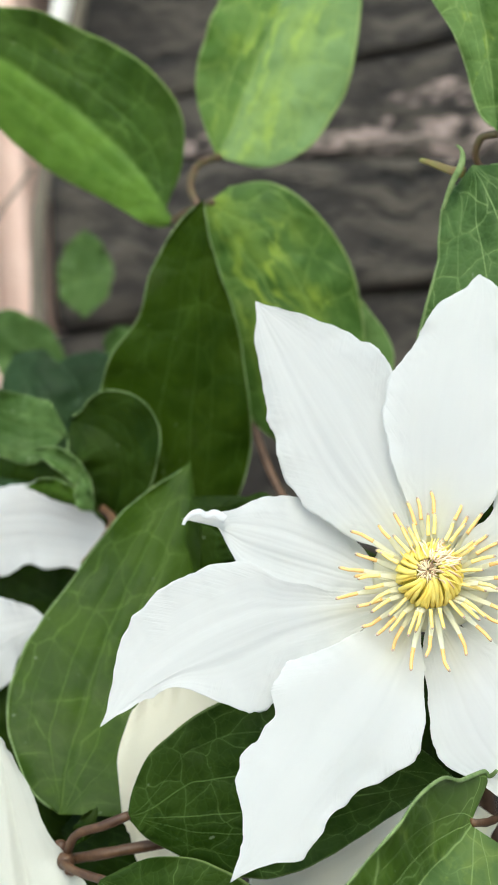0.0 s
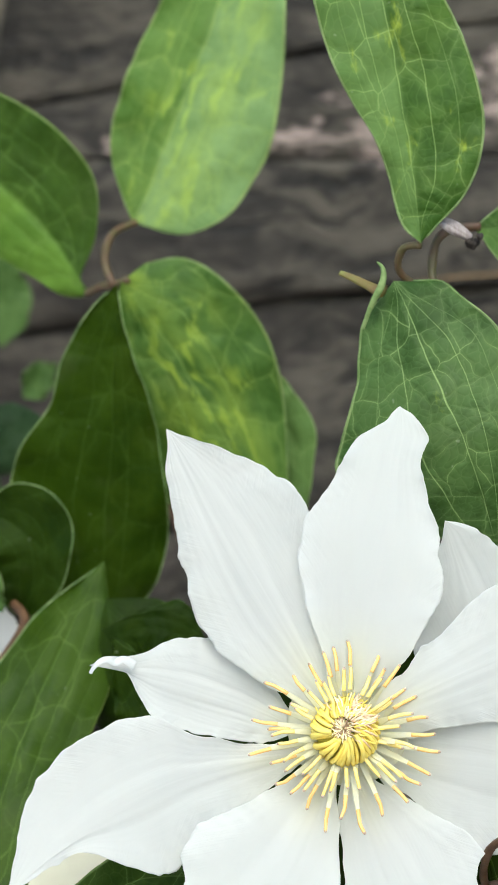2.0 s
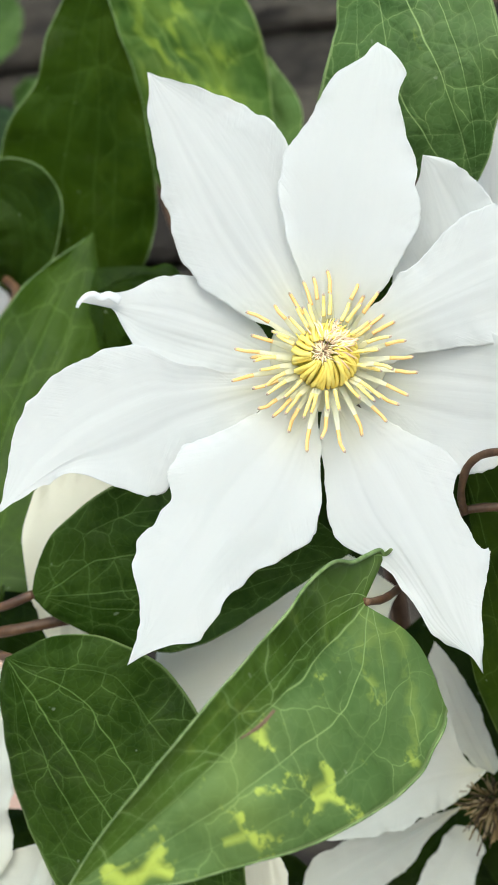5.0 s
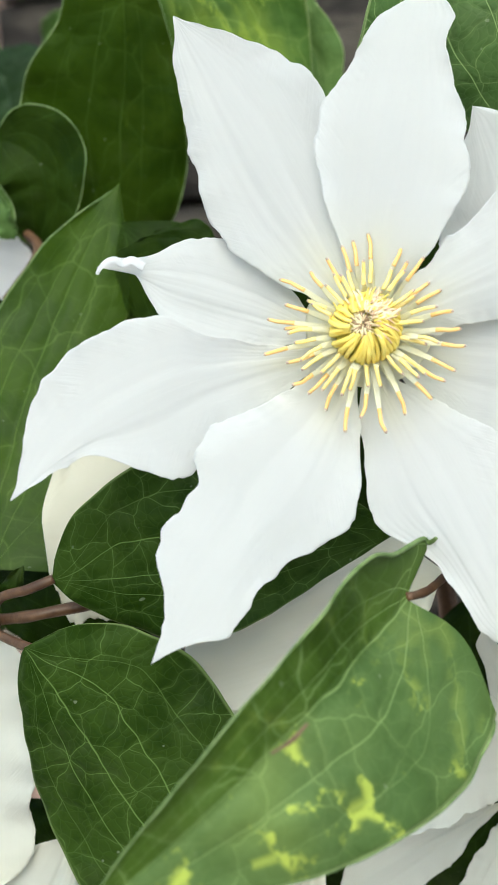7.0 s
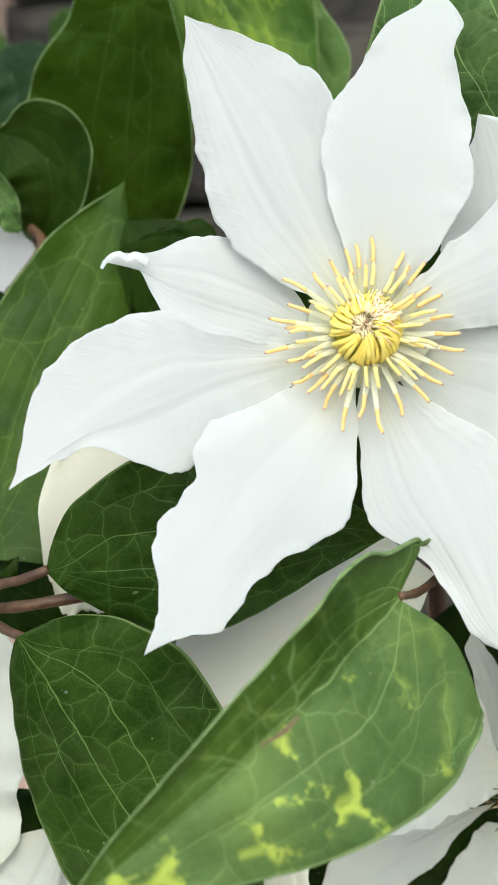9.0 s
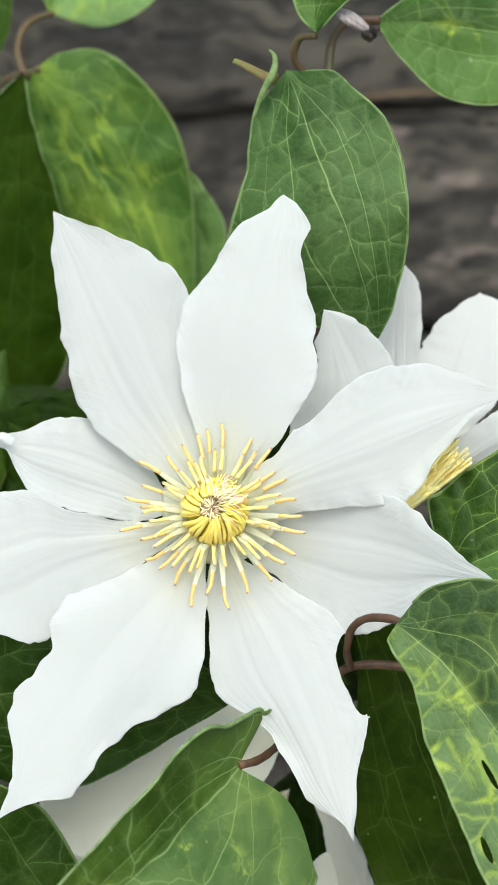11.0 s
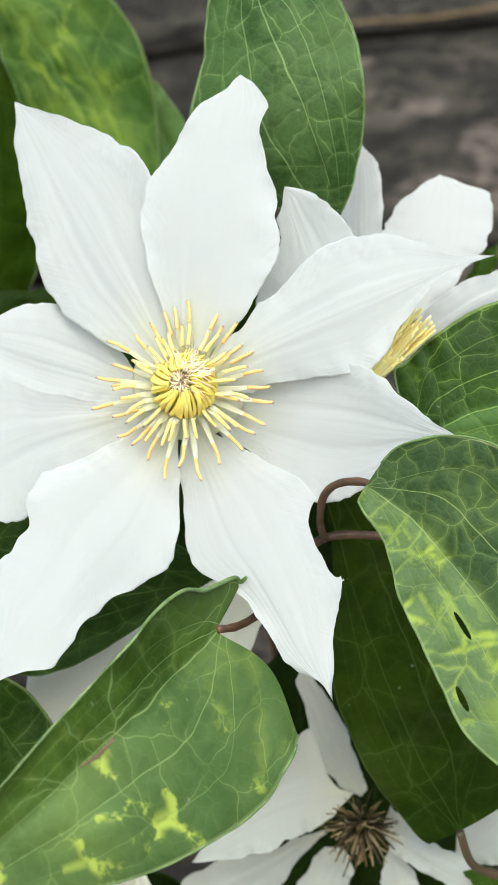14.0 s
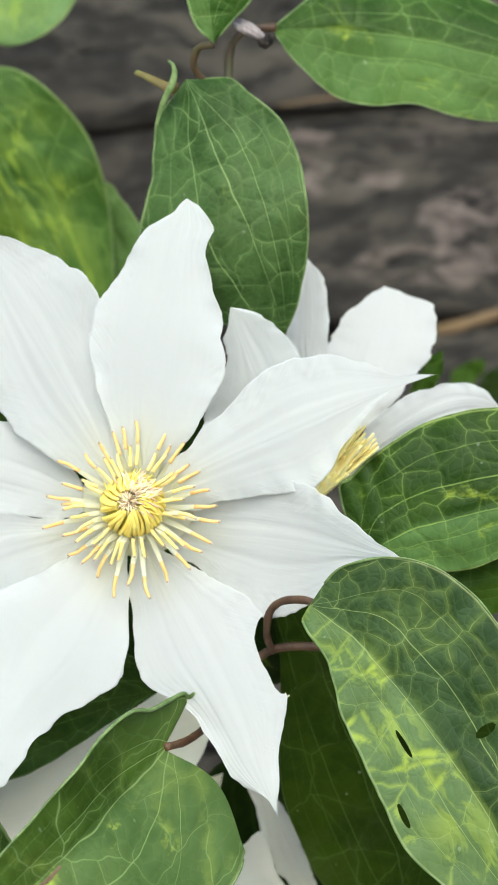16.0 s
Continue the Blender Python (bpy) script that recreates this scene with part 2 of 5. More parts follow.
def wood_material():
    """Grey-brown weathered timber: wavy grain, dark checks, pale and raw patches."""
    k = Nodes("weathered_timber")
    co = k.n("TexCoord").outputs["Object"]
    rnd = k.n("ObjectInfo").outputs["Random"]
    off = k.n("CombineXYZ", {}, _0=k.math("MULTIPLY", rnd, 9.0), _1=0.0, _2=k.math("MULTIPLY", rnd, 5.0)).outputs[0]
    p = k.n("VectorMath", {"op": "ADD"}, _0=co, _1=off).outputs[0]
    # slow swirls bend the grain round hidden knots
    swirl = k.n("VectorMath", {"op": "MULTIPLY_ADD"}, _0=k.n("TexNoise", {"dims": "3D"}, Scale=22.0, Detail=2.0, Vector=p).outputs["Color"], _1=(0.0, 0.0, 0.030))
    k.t.links.new(p, swirl.inputs[2])
    st = k.n("VectorMath", {"op": "MULTIPLY"}, _0=swirl.outputs[0], _1=(0.28, 1.0, 1.0)).outputs[0]
    grain = k.noise(st, 330.0, 6.0, 0.7)
    streak = k.noise(st, 120.0, 5.0, 0.65)
    blot = k.noise(k.n("VectorMath", {"op": "MULTIPLY"}, _0=swirl.outputs[0], _1=(0.45, 1.0, 1.0)).outputs[0], 38.0, 5.0, 0.65)
    zed = k.n("SeparateXYZ", {}, _0=co).outputs[2]
    rough = k.math("ADD", k.ramp(zed, 0.695, 0.706, 1.0, 0.0), k.math("MULTIPLY", k.ramp(zed, 0.756, 0.768), 0.6), True)
    col = k.mix(k.ramp(streak, 0.42, 0.60), (0.012, 0.010, 0.008), (0.082, 0.072, 0.056))
    col = k.mix(k.math("MULTIPLY", k.ramp(grain, 0.4, 0.75), 0.6), col, (0.104, 0.091, 0.073))
    dark = k.math("MULTIPLY", k.ramp(blot, 0.36, 0.52, 1.0, 0.0), k.math("ADD", 0.25, k.math("MULTIPLY", rough, 0.6)))
    col = k.mix(dark, col, (0.014, 0.012, 0.011))
    bend = k.n("VectorMath", {"op": "MULTIPLY_ADD"}, _0=k.n("TexNoise", {"dims": "3D"}, Scale=60.0, Detail=4.0, Vector=co).outputs["Color"], _1=(0.040, 0.0, 0.022))
    k.t.links.new(k.n("VectorMath", {"op": "SUBTRACT"}, _0=co, _1=(0.020, 0.0, 0.011)).outputs[0], bend.inputs[2])
    xz = k.n("SeparateXYZ", {}, _0=bend.outputs[0])
    pale_area = None
    for x, z, rx, rz in PALE_PATCHES:
        dx = k.math("DIVIDE", k.math("SUBTRACT", xz.outputs[0], x), rx)
        dz = k.math("DIVIDE", k.math("SUBTRACT", xz.outputs[2], z), rz)
        r2 = k.math("ADD", k.math("MULTIPLY", dx, dx), k.math("MULTIPLY", dz, dz))
        spot = k.ramp(r2, 0.0, 1.5, 1.0, 0.0)
        pale_area = spot if pale_area is None else k.math("MAXIMUM", pale_area, spot)
    # the pale patches, broken up along the grain
    scar = k.math("MULTIPLY", k.ramp(pale_area, 0.05, 0.6), k.ramp(k.noise(st, 210.0, 6.0, 0.7), 0.44, 0.60))
    raw = k.math("MULTIPLY", k.math("MULTIPLY", k.ramp(blot, 0.56, 0.70), k.ramp(grain, 0.35, 0.6)), rough)
    col = k.mix(k.math("MULTIPLY", raw, 0.28), col, (0.30, 0.245, 0.225))
    col = k.mix(k.math("MULTIPLY", scar, k.ramp(zed, 0.70, 0.75, 0.34, 0.85)), col, (0.50, 0.395, 0.355))
    crack = k.ramp(k.noise(st, 130.0, 3.0), 0.33, 0.40, 1.0, 0.0)
    col = k.mix(k.math("MULTIPLY", crack, 0.8), col, (0.010, 0.009, 0.008))
    # darker, nearly black stretch low on the boards near their end
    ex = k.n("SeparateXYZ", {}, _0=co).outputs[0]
    dark_end = k.math("MULTIPLY", k.ramp(ex, -0.09, -0.01, 1.0, 0.0), k.ramp(zed, 0.70, 0.74, 1.0, 0.25))
    col = k.mix(k.math("MULTIPLY", dark_end, k.ramp(blot, 0.35, 0.6, 0.75, 0.45)), col, (0.017, 0.013, 0.010))
    h = k.math("SUBTRACT", k.math("ADD", grain, streak), k.math("MULTIPLY", crack, 1.5))
    bp = k.n("Bump", {}, Height=h, Strength=0.9, Distance=0.003)
    return k.close(k.n("BsdfPrincipled", {}, Base_Color=col, Roughness=0.85, Normal=bp.outputs[0]))


VEIN = (0.20, 0.31, 0.10)
YEL = (0.44, 0.55, 0.05)
LEAF = {
    # dark: shade deep in the vine is put into this green
    "dark": leaf_material("leaf_green_in_shade", (0.008, 0.020, 0.0005), (0.015, 0.031, 0.0012), (0.032, 0.064, 0.010), YEL, 0.0, back=0.06, gloss=0.07, mesh=105.0),
    # droop: the shade it hangs in is put into its olive green
    "droop": leaf_material("leaf_olive_in_shade", (0.013, 0.031, 0.0006), (0.022, 0.044, 0.0015), (0.046, 0.084, 0.012), YEL, 0.0, back=0.08, gloss=0.06, pale=(0.016, 0.036, 0.001), way=1, mesh=95.0),
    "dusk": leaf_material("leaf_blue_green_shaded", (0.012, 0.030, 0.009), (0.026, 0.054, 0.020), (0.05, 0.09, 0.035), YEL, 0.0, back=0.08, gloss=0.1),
    # dim: the shade this leaf lies in is put into its dark green
    "dim": leaf_material("leaf_shade_dark_faint_veins", (0.013, 0.029, 0.0006), (0.023, 0.044, 0.001), (0.066, 0.108, 0.020), YEL, 0.0, back=0.06, gloss=0.07, mesh=95.0),
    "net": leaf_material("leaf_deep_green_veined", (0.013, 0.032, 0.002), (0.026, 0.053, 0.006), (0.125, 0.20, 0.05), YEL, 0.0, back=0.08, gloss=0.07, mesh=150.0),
    "olive": leaf_material("leaf_olive_green", (0.021, 0.050, 0.001), (0.035, 0.072, 0.002), (0.12, 0.19, 0.035), YEL, 0.0, gloss=0.16, mesh=80.0),
    "mid": leaf_material("leaf_green", (0.025, 0.062, 0.0015), (0.046, 0.096, 0.005), (0.10, 0.18, 0.03), YEL, 0.03),
    "rich": leaf_material("leaf_rich_green", (0.014, 0.040, 0.002), (0.031, 0.070, 0.006), (0.26, 0.38, 0.08), YEL, 0.34, pale=(0.060, 0.124, 0.028), way=1, mesh=155.0),
    "spot": leaf_material("leaf_green_spotted", (0.022, 0.057, 0.008), (0.064, 0.121, 0.031), (0.28, 0.40, 0.14), YEL, 0.22, mesh=165.0),
    # vivid: the paler half puts the fold's lit side into the colour
    "vivid": leaf_material("leaf_bright_green", (0.027, 0.074, 0.007), (0.066, 0.134, 0.022), (0.29, 0.42, 0.13), YEL, 0.38, pale=(0.082, 0.156, 0.036), way=-1, mesh=120.0),
    "far": leaf_material("leaf_bright_green_small", (0.038, 0.084, 0.014), (0.074, 0.136, 0.034), (0.17, 0.26, 0.08), YEL, 0.1),
    # blotch: light and sheen on the open half are put into the colour
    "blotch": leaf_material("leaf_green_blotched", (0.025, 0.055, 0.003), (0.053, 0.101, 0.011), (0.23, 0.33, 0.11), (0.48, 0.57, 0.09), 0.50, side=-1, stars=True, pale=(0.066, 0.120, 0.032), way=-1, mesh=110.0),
    "streak": leaf_material("leaf_green_streaked", (0.032, 0.082, 0.009), (0.066, 0.134, 0.022), (0.22, 0.32, 0.07), (0.33, 0.44, 0.05), 0.45, streaks=True, mesh=100.0),
    "pallid": leaf_material("leaf_pale_half_streaked", (0.052, 0.120, 0.012), (0.098, 0.186, 0.036), (0.27, 0.38, 0.09), (0.36, 0.49, 0.07), 0.45, pale=(0.124, 0.216, 0.070), way=1, streaks=True, mesh=95.0),
    "motley": leaf_material("leaf_green_mottled", (0.016, 0.042, 0.009), (0.040, 0.080, 0.025), (0.26, 0.34, 0.11), (0.34, 0.44, 0.06), 0.95, side=1, stars=True, pale=(0.072, 0.128, 0.041), way=1, gloss=0.2, mesh=165.0, streaks=True),
    # halved, shaded: lit and shaded sides of the fold put into the colour
    "halved": leaf_material("leaf_lit_and_shaded_halves", (0.022, 0.056, 0.002), (0.042, 0.090, 0.008), (0.15, 0.25, 0.05), YEL, 0.3, pale=(0.078, 0.162, 0.017), way=-1, side=-1, mesh=95.0),
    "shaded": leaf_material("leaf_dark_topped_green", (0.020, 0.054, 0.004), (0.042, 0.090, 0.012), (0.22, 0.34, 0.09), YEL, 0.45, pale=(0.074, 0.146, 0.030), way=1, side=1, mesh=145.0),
}
SCAR = plain("leaf_scar_brown", (0.085, 0.055, 0.030), (0.16, 0.105, 0.06), 400, 0.8)
RIM = plain("leaf_rim_pale", (0.095, 0.16, 0.04), (0.20, 0.28, 0.10), 300, 0.7)
DOWN = plain("dry_bud_grey_lilac", (0.25, 0.21, 0.205), (0.44, 0.39, 0.385), 900, 0.9, 0.8, 0.0004, (1, 1, 0.25))
CRUMB = plain("dry_crumb_black_brown", (0.012, 0.009, 0.007), (0.05, 0.038, 0.03), 700, 0.8, 0.9, 0.0006)
POST = plain("post_grey_brown", (0.10, 0.085, 0.062), (0.19, 0.17, 0.13), 60, 0.9, 0.8, 0.002, (1, 1, 0.1))
PALEPOST = plain("stake_off_white", (0.62, 0.61, 0.56), (0.74, 0.73, 0.69), 50, 0.8, 0.4, 0.001, (1, 1, 0.2))
WHITE = petal_material("petal_white", (0.835, 0.845, 0.840), (0.78, 0.795, 0.805), 0.62)
CREAM = petal_material("petal_cream", (0.765, 0.78, 0.72), (0.70, 0.72, 0.655), 0.45)
# warmer, brighter copy of the cream: puts light passing through petals into the colour
PALE = petal_material("petal_cream_lit", (0.90, 0.885, 0.76), (0.84, 0.83, 0.70), 0.3)
FILAMENT = plain("filament_cream", (0.84, 0.84, 0.72), (0.86, 0.84, 0.64), 300, 0.85, 0.05, thin=0.5)
# side flower's stamens: colour raised to offset the shade they stand in
TUFT = plain("stamen_yellow_raised_for_shade", (0.95, 0.82, 0.27), (0.95, 0.87, 0.45), 500, 0.6, 0.1)
TORN = plain("petal_edge_white", (0.80, 0.81, 0.82), (0.86, 0.87, 0.88), 300, 0.55, 0.2, thin=0.5)
ANTHER = plain("anther_golden", (0.80, 0.49, 0.15), (0.82, 0.56, 0.22), 500, 0.65, 0.1)
BRIGHT = plain("anther_yellow", (0.85, 0.66, 0.18), (0.87, 0.71, 0.28), 500, 0.65, 0.1)
STYLE = plain("style_yellow", (0.87, 0.74, 0.19), (0.87, 0.68, 0.12), 300, 0.5, 0.15)
PISTIL = plain("pistil_olive_yellow", (0.55, 0.50, 0.05), (0.66, 0.60, 0.10), 400, 0.6)
WHISKER = plain("whisker_dark", (0.20, 0.12, 0.06), (0.45, 0.32, 0.18), 800, 0.6)
TIPBROWN = plain("anther_tip_brown", (0.52, 0.40, 0.32), (0.40, 0.30, 0.25), 500, 0.6)
DRYDARK = plain("dry_dark_brown", (0.030, 0.020, 0.010), (0.075, 0.050, 0.022), 500, 0.8)
DRYPALE = plain("dry_straw_pale", (0.36, 0.29, 0.16), (0.48, 0.40, 0.24), 500, 0.8)
PINK = plain("anther_pale_pink", (0.86, 0.62, 0.42), (0.86, 0.70, 0.44), 500, 0.55, thin=0.2)
CREAMY = plain("whisker_cream", (0.86, 0.80, 0.56), (0.80, 0.70, 0.40), 500, 0.5)
BROWN = plain("dry_brown", (0.13, 0.085, 0.03), (0.30, 0.22, 0.09), 500, 0.7)
STEM = plain("stem_purple_brown", (0.054, 0.024, 0.011), (0.125, 0.066, 0.030), 250, 0.5, 0.5)
GREENSTEM = plain("stem_green_brown", (0.075, 0.070, 0.022), (0.10, 0.05, 0.026), 250, 0.5, 0.5)
BUD = plain("shoot_yellow_green", (0.15, 0.19, 0.03), (0.15, 0.07, 0.03), 90, 0.5)
TIMBER = wood_material()
GRAVEL = plain("gravel_pale_bounce", (0.40, 0.34, 0.30), (0.60, 0.52, 0.46), 120, 0.95, 0.9, 0.01)
SOIL = plain("soil", (0.045, 0.032, 0.022), (0.10, 0.075, 0.05), 30, 0.95, 0.9, 0.02)
STONE = plain("pale_pink_stone", (0.72, 0.53, 0.46), (0.77, 0.60, 0.53), 40, 0.9, 0.6, 0.003)
STRAW = plain("dry_straw", (0.20, 0.13, 0.06), (0.12, 0.08, 0.04), 90, 0.8)


# ---- builders ----
def part(name, bm, material, parent, label=""):
    me = bpy.data.meshes.new(name)
    bm.to_mesh(me)
    bm.free()
    for p in me.polygons:
        p.use_smooth = True
    me.materials.append(material)
    ob = new(name, me)
    ob.parent = parent
    if label:
        tagged(ob, label=label)
    return ob


def thing(name, at, label, category, group="", kind=""):
    ob = new(name)
    ob.empty_display_size = 0.01
    ob.location = at
    tagged(ob, label, category, group, kind)
    ob["origin"] = [float(c) for c in at]
    return ob


def local(ob, p):
    return Vector(p) - Vector(ob["origin"])


def curve3(a, m, b, u):
    c = 2 * m - (a + b) / 2
    p = (1 - u) ** 2 * a + 2 * u * (1 - u) * c + u * u * b
    t = 2 * (1 - u) * (c - a) + 2 * u * (b - c)
    return p, t.normalized()


def profile(ws, u):
    """Smooth half-width, in metres, from widths in mm spaced closer at both ends."""
    x = math.acos(max(-1, min(1, 1 - 2 * u))) / math.pi * (len(ws) - 1)
    i = min(int(x), len(ws) - 2)
    f = x - i
    p0, p1, p2, p3 = ws[max(i - 1, 0)], ws[i], ws[i + 1], ws[min(i + 2, len(ws) - 1)]
    val = p1 + 0.5 * f * (p2 - p0 + f * (2 * p0 - 5 * p1 + 4 * p2 - p3 + f * (3 * (p1 - p2) + p3 - p0)))
    return max(val, 0.02) / 1000


EDGE = {}


def blade(base, mid, tip, left, right, fl=0, fr=0, cup=0.0, wave=0.0, seed=0, nu=60, nv=22, ridge=0.0, thick=0.0004, holes=(), ragged=0.0, teeth=0.0, hl=0.0, hr=0.0):
    """A leaf or petal round a curved midrib; fl, fr: by how many degrees each half lifts to the viewer."""
    a, m, b = Vector(base), Vector(mid), Vector(tip)
    bm = bmesh.new()
    span = bm.loops.layers.uv.new("span")
    metric = bm.loops.layers.uv.new("metric")
    length = (m - a).length + (b - m).length
    tl, tr = math.tan(radians(fl)), math.tan(radians(fr))
    grid, info = [], {}
    for i in range(nu + 1):
        u = i / nu
        u = u * 0.6 + 0.4 * (1 - math.cos(math.pi * u)) / 2
        u_row = u
        row = []
        for j in range(-nv, nv + 1):
            v, u = j / nv, u_row
            for hu, hv, ru, rv in holes:
                rho = math.hypot((u - hu) / ru, (v - hv) / rv)
                if abs(rho - 1) < 0.55 * max(1 / nu / ru, 1 / nv / rv) and abs(v) < 1:
                    u, v = hu + (u - hu) / rho, max(-1, min(1, hv + (v - hv) / rho))
            p, t = curve3(a, m, b, u)
            s = t.cross(Vector((0, -1, 0))).normalized()
            n = s.cross(t).normalized()
            w = profile(right if v >= 0 else left, u)
            if ragged:
                w *= 1 + ragged * noise.noise(Vector((u * 16, seed * 3.7, 1.0 if v > 0 else 5.0))) * (0.3 + u)
                w *= 1 + 0.35 * ragged * noise.noise(Vector((u * 55, seed * 1.7, 2.0 if v > 0 else 7.0)))
            x = w * abs(v)
            if teeth:
                q1 = noise.noise(Vector((u * length * 210, seed * 2.3, 3.0 if v > 0 else 9.0)))
                q2 = noise.noise(Vector((u * length * 620, seed * 2.9, 4.0 if v > 0 else 6.0)))
                x += teeth * min(1.0, w / 0.0018) * abs(v) ** 7 * (q1 + 0.75 * q2 * max(0.0, q1 + 0.25) - 0.6 * max(0.0, q1) ** 2)
            up = x * (tr if v >= 0 else tl) * (0.35 + 0.65 * abs(v)) + cup * x * abs(v)
            up += wave * math.sin(math.pi * u) * abs(v) ** 2 * noise.noise(Vector((u * 4.5, v * 0.8 + seed, seed * 1.3)))
            up += wave * 0.45 * abs(v) ** 3 * noise.noise(Vector((u * 13, v + seed, seed * 2.1)))
            if ridge:
                # a raised bar of three ribs with a crease at either side, faint pleats, a crimped margin
                arch = math.sin(math.pi * min(1, u * 1.05))
                for c in (0.0, 0.13, -0.13):
                    up += ridge * math.exp(-((v - c) / 0.05) ** 2) * arch
                up += ridge * 3.0 * math.exp(-(v / 0.2) ** 4) * arch
                for c in (0.27, -0.27):
                    up -= ridge * 1.2 * math.exp(-((v - c) / 0.05) ** 2) * arch
                up += 0.00006 * noise.noise(Vector((v * 16, u * 1.6, seed + 4))) + 0.0003 * noise.noise(Vector((v * 2.2, u * 3.1, seed + 8))) * arch
                up += 0.0003 * abs(v) ** 6 * noise.noise(Vector((u * length * 420, 3.0 if v > 0 else 8.0, seed)))
            else:
                rise = math.sin(math.pi * u) ** 0.5
                fan, thin = min(1.0, 0.2 + u * 3.3), min(1.0, w / 0.014) ** 2
                for c, deep in ((0.0, 0.0005), (0.34, 0.0002), (-0.34, 0.0002), (0.68, 0.00014), (-0.68, 0.00014)):
                    up -= deep * thin * math.exp(-((v - c * fan) / 0.07) ** 2) * rise
                up += 0.0011 * noise.noise(Vector((x * (90 if v >= 0 else -90), u * length * 75, seed))) * rise
                up += 0.00035 * noise.noise(Vector((x * (260 if v >= 0 else -260), u * length * 220, seed + 9))) * rise
            q = p + s * (x if v >= 0 else -x) + n * up
            if u < 0.2:
                q -= t * (hr if v >= 0 else hl) * math.sin(math.pi * abs(v)) ** 1.3 * (1 - u / 0.2) ** 1.5
            vert = bm.verts.new(q)
            info[vert] = (v * 0.5 + 0.5, u, (x if v >= 0 else -x), u * length)
            row.append((vert, n))
        grid.append(row)
    lower = [[bm.verts.new(vt.co - n * thick * (0.35 if abs(j - nv) == nv else 1)) for j, (vt, n) in enumerate(row)] for row in grid]
    for i, row in enumerate(grid):
        for j, (vt, n) in enumerate(row):
            info[lower[i][j]] = info[vt]

    EDGE["l"], EDGE["r"], EDGE["b"] = [r[0][0].co.copy() for r in grid], [r[-1][0].co.copy() for r in grid], [c[0].co.copy() for c in grid[0]]

    def kept(i, j):
        u = (i + 0.5) / nu
        u = u * 0.6 + 0.4 * (1 - math.cos(math.pi * u)) / 2
        v = (j + 0.5 - nv) / nv
        return not any(((u - hu) / ru) ** 2 + ((v - hv) / rv) ** 2 < 1 for hu, hv, ru, rv in holes)

    faces = []
    for i in range(nu):
        for j in range(2 * nv):
            if kept(i, j):
                g = grid
                faces.append(bm.faces.new((g[i][j][0], g[i][j + 1][0], g[i + 1][j + 1][0], g[i + 1][j][0])))
                faces.append(bm.faces.new((lower[i][j], lower[i + 1][j], lower[i + 1][j + 1], lower[i][j + 1])))
    for i in range(nu):
        for j, flip in ((0, False), (2 * nv, True)):
            if not kept(i, min(j, 2 * nv - 1)):
                continue
            q = (grid[i][j][0], grid[i + 1][j][0], lower[i + 1][j], lower[i][j])
            faces.append(bm.faces.new(q[::-1] if flip else q))
    for f in faces:
        for lp in f.loops:
            x = info[lp.vert]
            lp[span].uv, lp[metric].uv = x[:2], x[2:]
    bmesh.ops.delete(bm, geom=[v for v in bm.verts if not v.link_faces], context="VERTS")
    return bm


def shift(bm, at):
    bmesh.ops.translate(bm, vec=-Vector(at), verts=bm.verts)
    return bm


def smooth_points(pts, steps=5):
    pts = [Vector(p) for p in pts]
    res = []
    for i in range(len(pts) - 1):
        p0, p1, p2, p3 = pts[max(i - 1, 0)], pts[i], pts[i + 1], pts[min(i + 2, len(pts) - 1)]
        for k in range(steps):
            f = k / steps
            res.append(p1 + 0.5 * f * (p2 - p0 + f * (2 * p0 - 5 * p1 + 4 * p2 - p3 + f * (3 * (p1 - p2) + p3 - p0))))
    return res + [pts[-1]]


def tube(pts, radius, bm=None, sides=8, taper=1.0, flat=1.0, lump=0.0, steps=5, swell=0.0):
    bm = bm or bmesh.new()
    pts = smooth_points(pts, steps)
    rings = []
    ref = Vector((0.3, -0.9, 0.31))
    for i, p in enumerate(pts):
        d = (pts[min(i + 1, len(pts) - 1)] - pts[max(i - 1, 0)]).normalized()
        s = d.cross(ref).normalized()
        n = s.cross(d)
        r = radius * (1 + (taper - 1) * i / (len(pts) - 1)) * (1 + lump * noise.noise(p * 300)) * (1 + swell * math.sin(math.pi * i / (len(pts) - 1)))
        rings.append([bm.verts.new(p + s * r * math.cos(2 * math.pi * k / sides) + n * r * flat * math.sin(2 * math.pi * k / sides)) for k in range(sides)])
    for a, b in zip(rings, rings[1:]):
        for k in range(sides):
            bm.faces.new((a[k], a[(k + 1) % sides], b[(k + 1) % sides], b[k]))
    bm.faces.new(rings[0][::-1])
    bm.faces.new(rings[-1])
    return bm


# ---- ground and wall ----
# ground out of view; its pale gravel is made up to bounce light upward
bm = bmesh.new()
gv = [[bm.verts.new((x, y, 0.02 * noise.noise(Vector((x * 2, y * 2, 0))) if abs(x) < 3 and abs(y) < 3 else 0)) for x in
       [-3000, -200, -20] + [-3 + i * 0.2 for i in range(31)] + [20, 200, 3000]] for y in
      [-3000, -200, -20] + [-3 + i * 0.2 for i in range(31)] + [20, 200, 3000]]
for r0, r1 in zip(gv, gv[1:]):
    for i in range(len(r0) - 1):
        bm.faces.new((r0[i], r0[i + 1], r1[i + 1], r1[i]))
tagged(part("ground", bm, GRAVEL, None), "unseen pale pinkish gravel ground that bounces light up at the vine", "ground", kind="structure")

WALL_Y = 0.35
wall = thing("wall_timber", (0, WALL_Y, 0), "stacked grey weathered timbers with dark gaps behind the vine", "wall", kind="structure")


def timber(low_edge, high_edge, y, x0, x1, seed):
    """One rough sawn board; its edges wander along its length."""
    bm = bmesh.new()
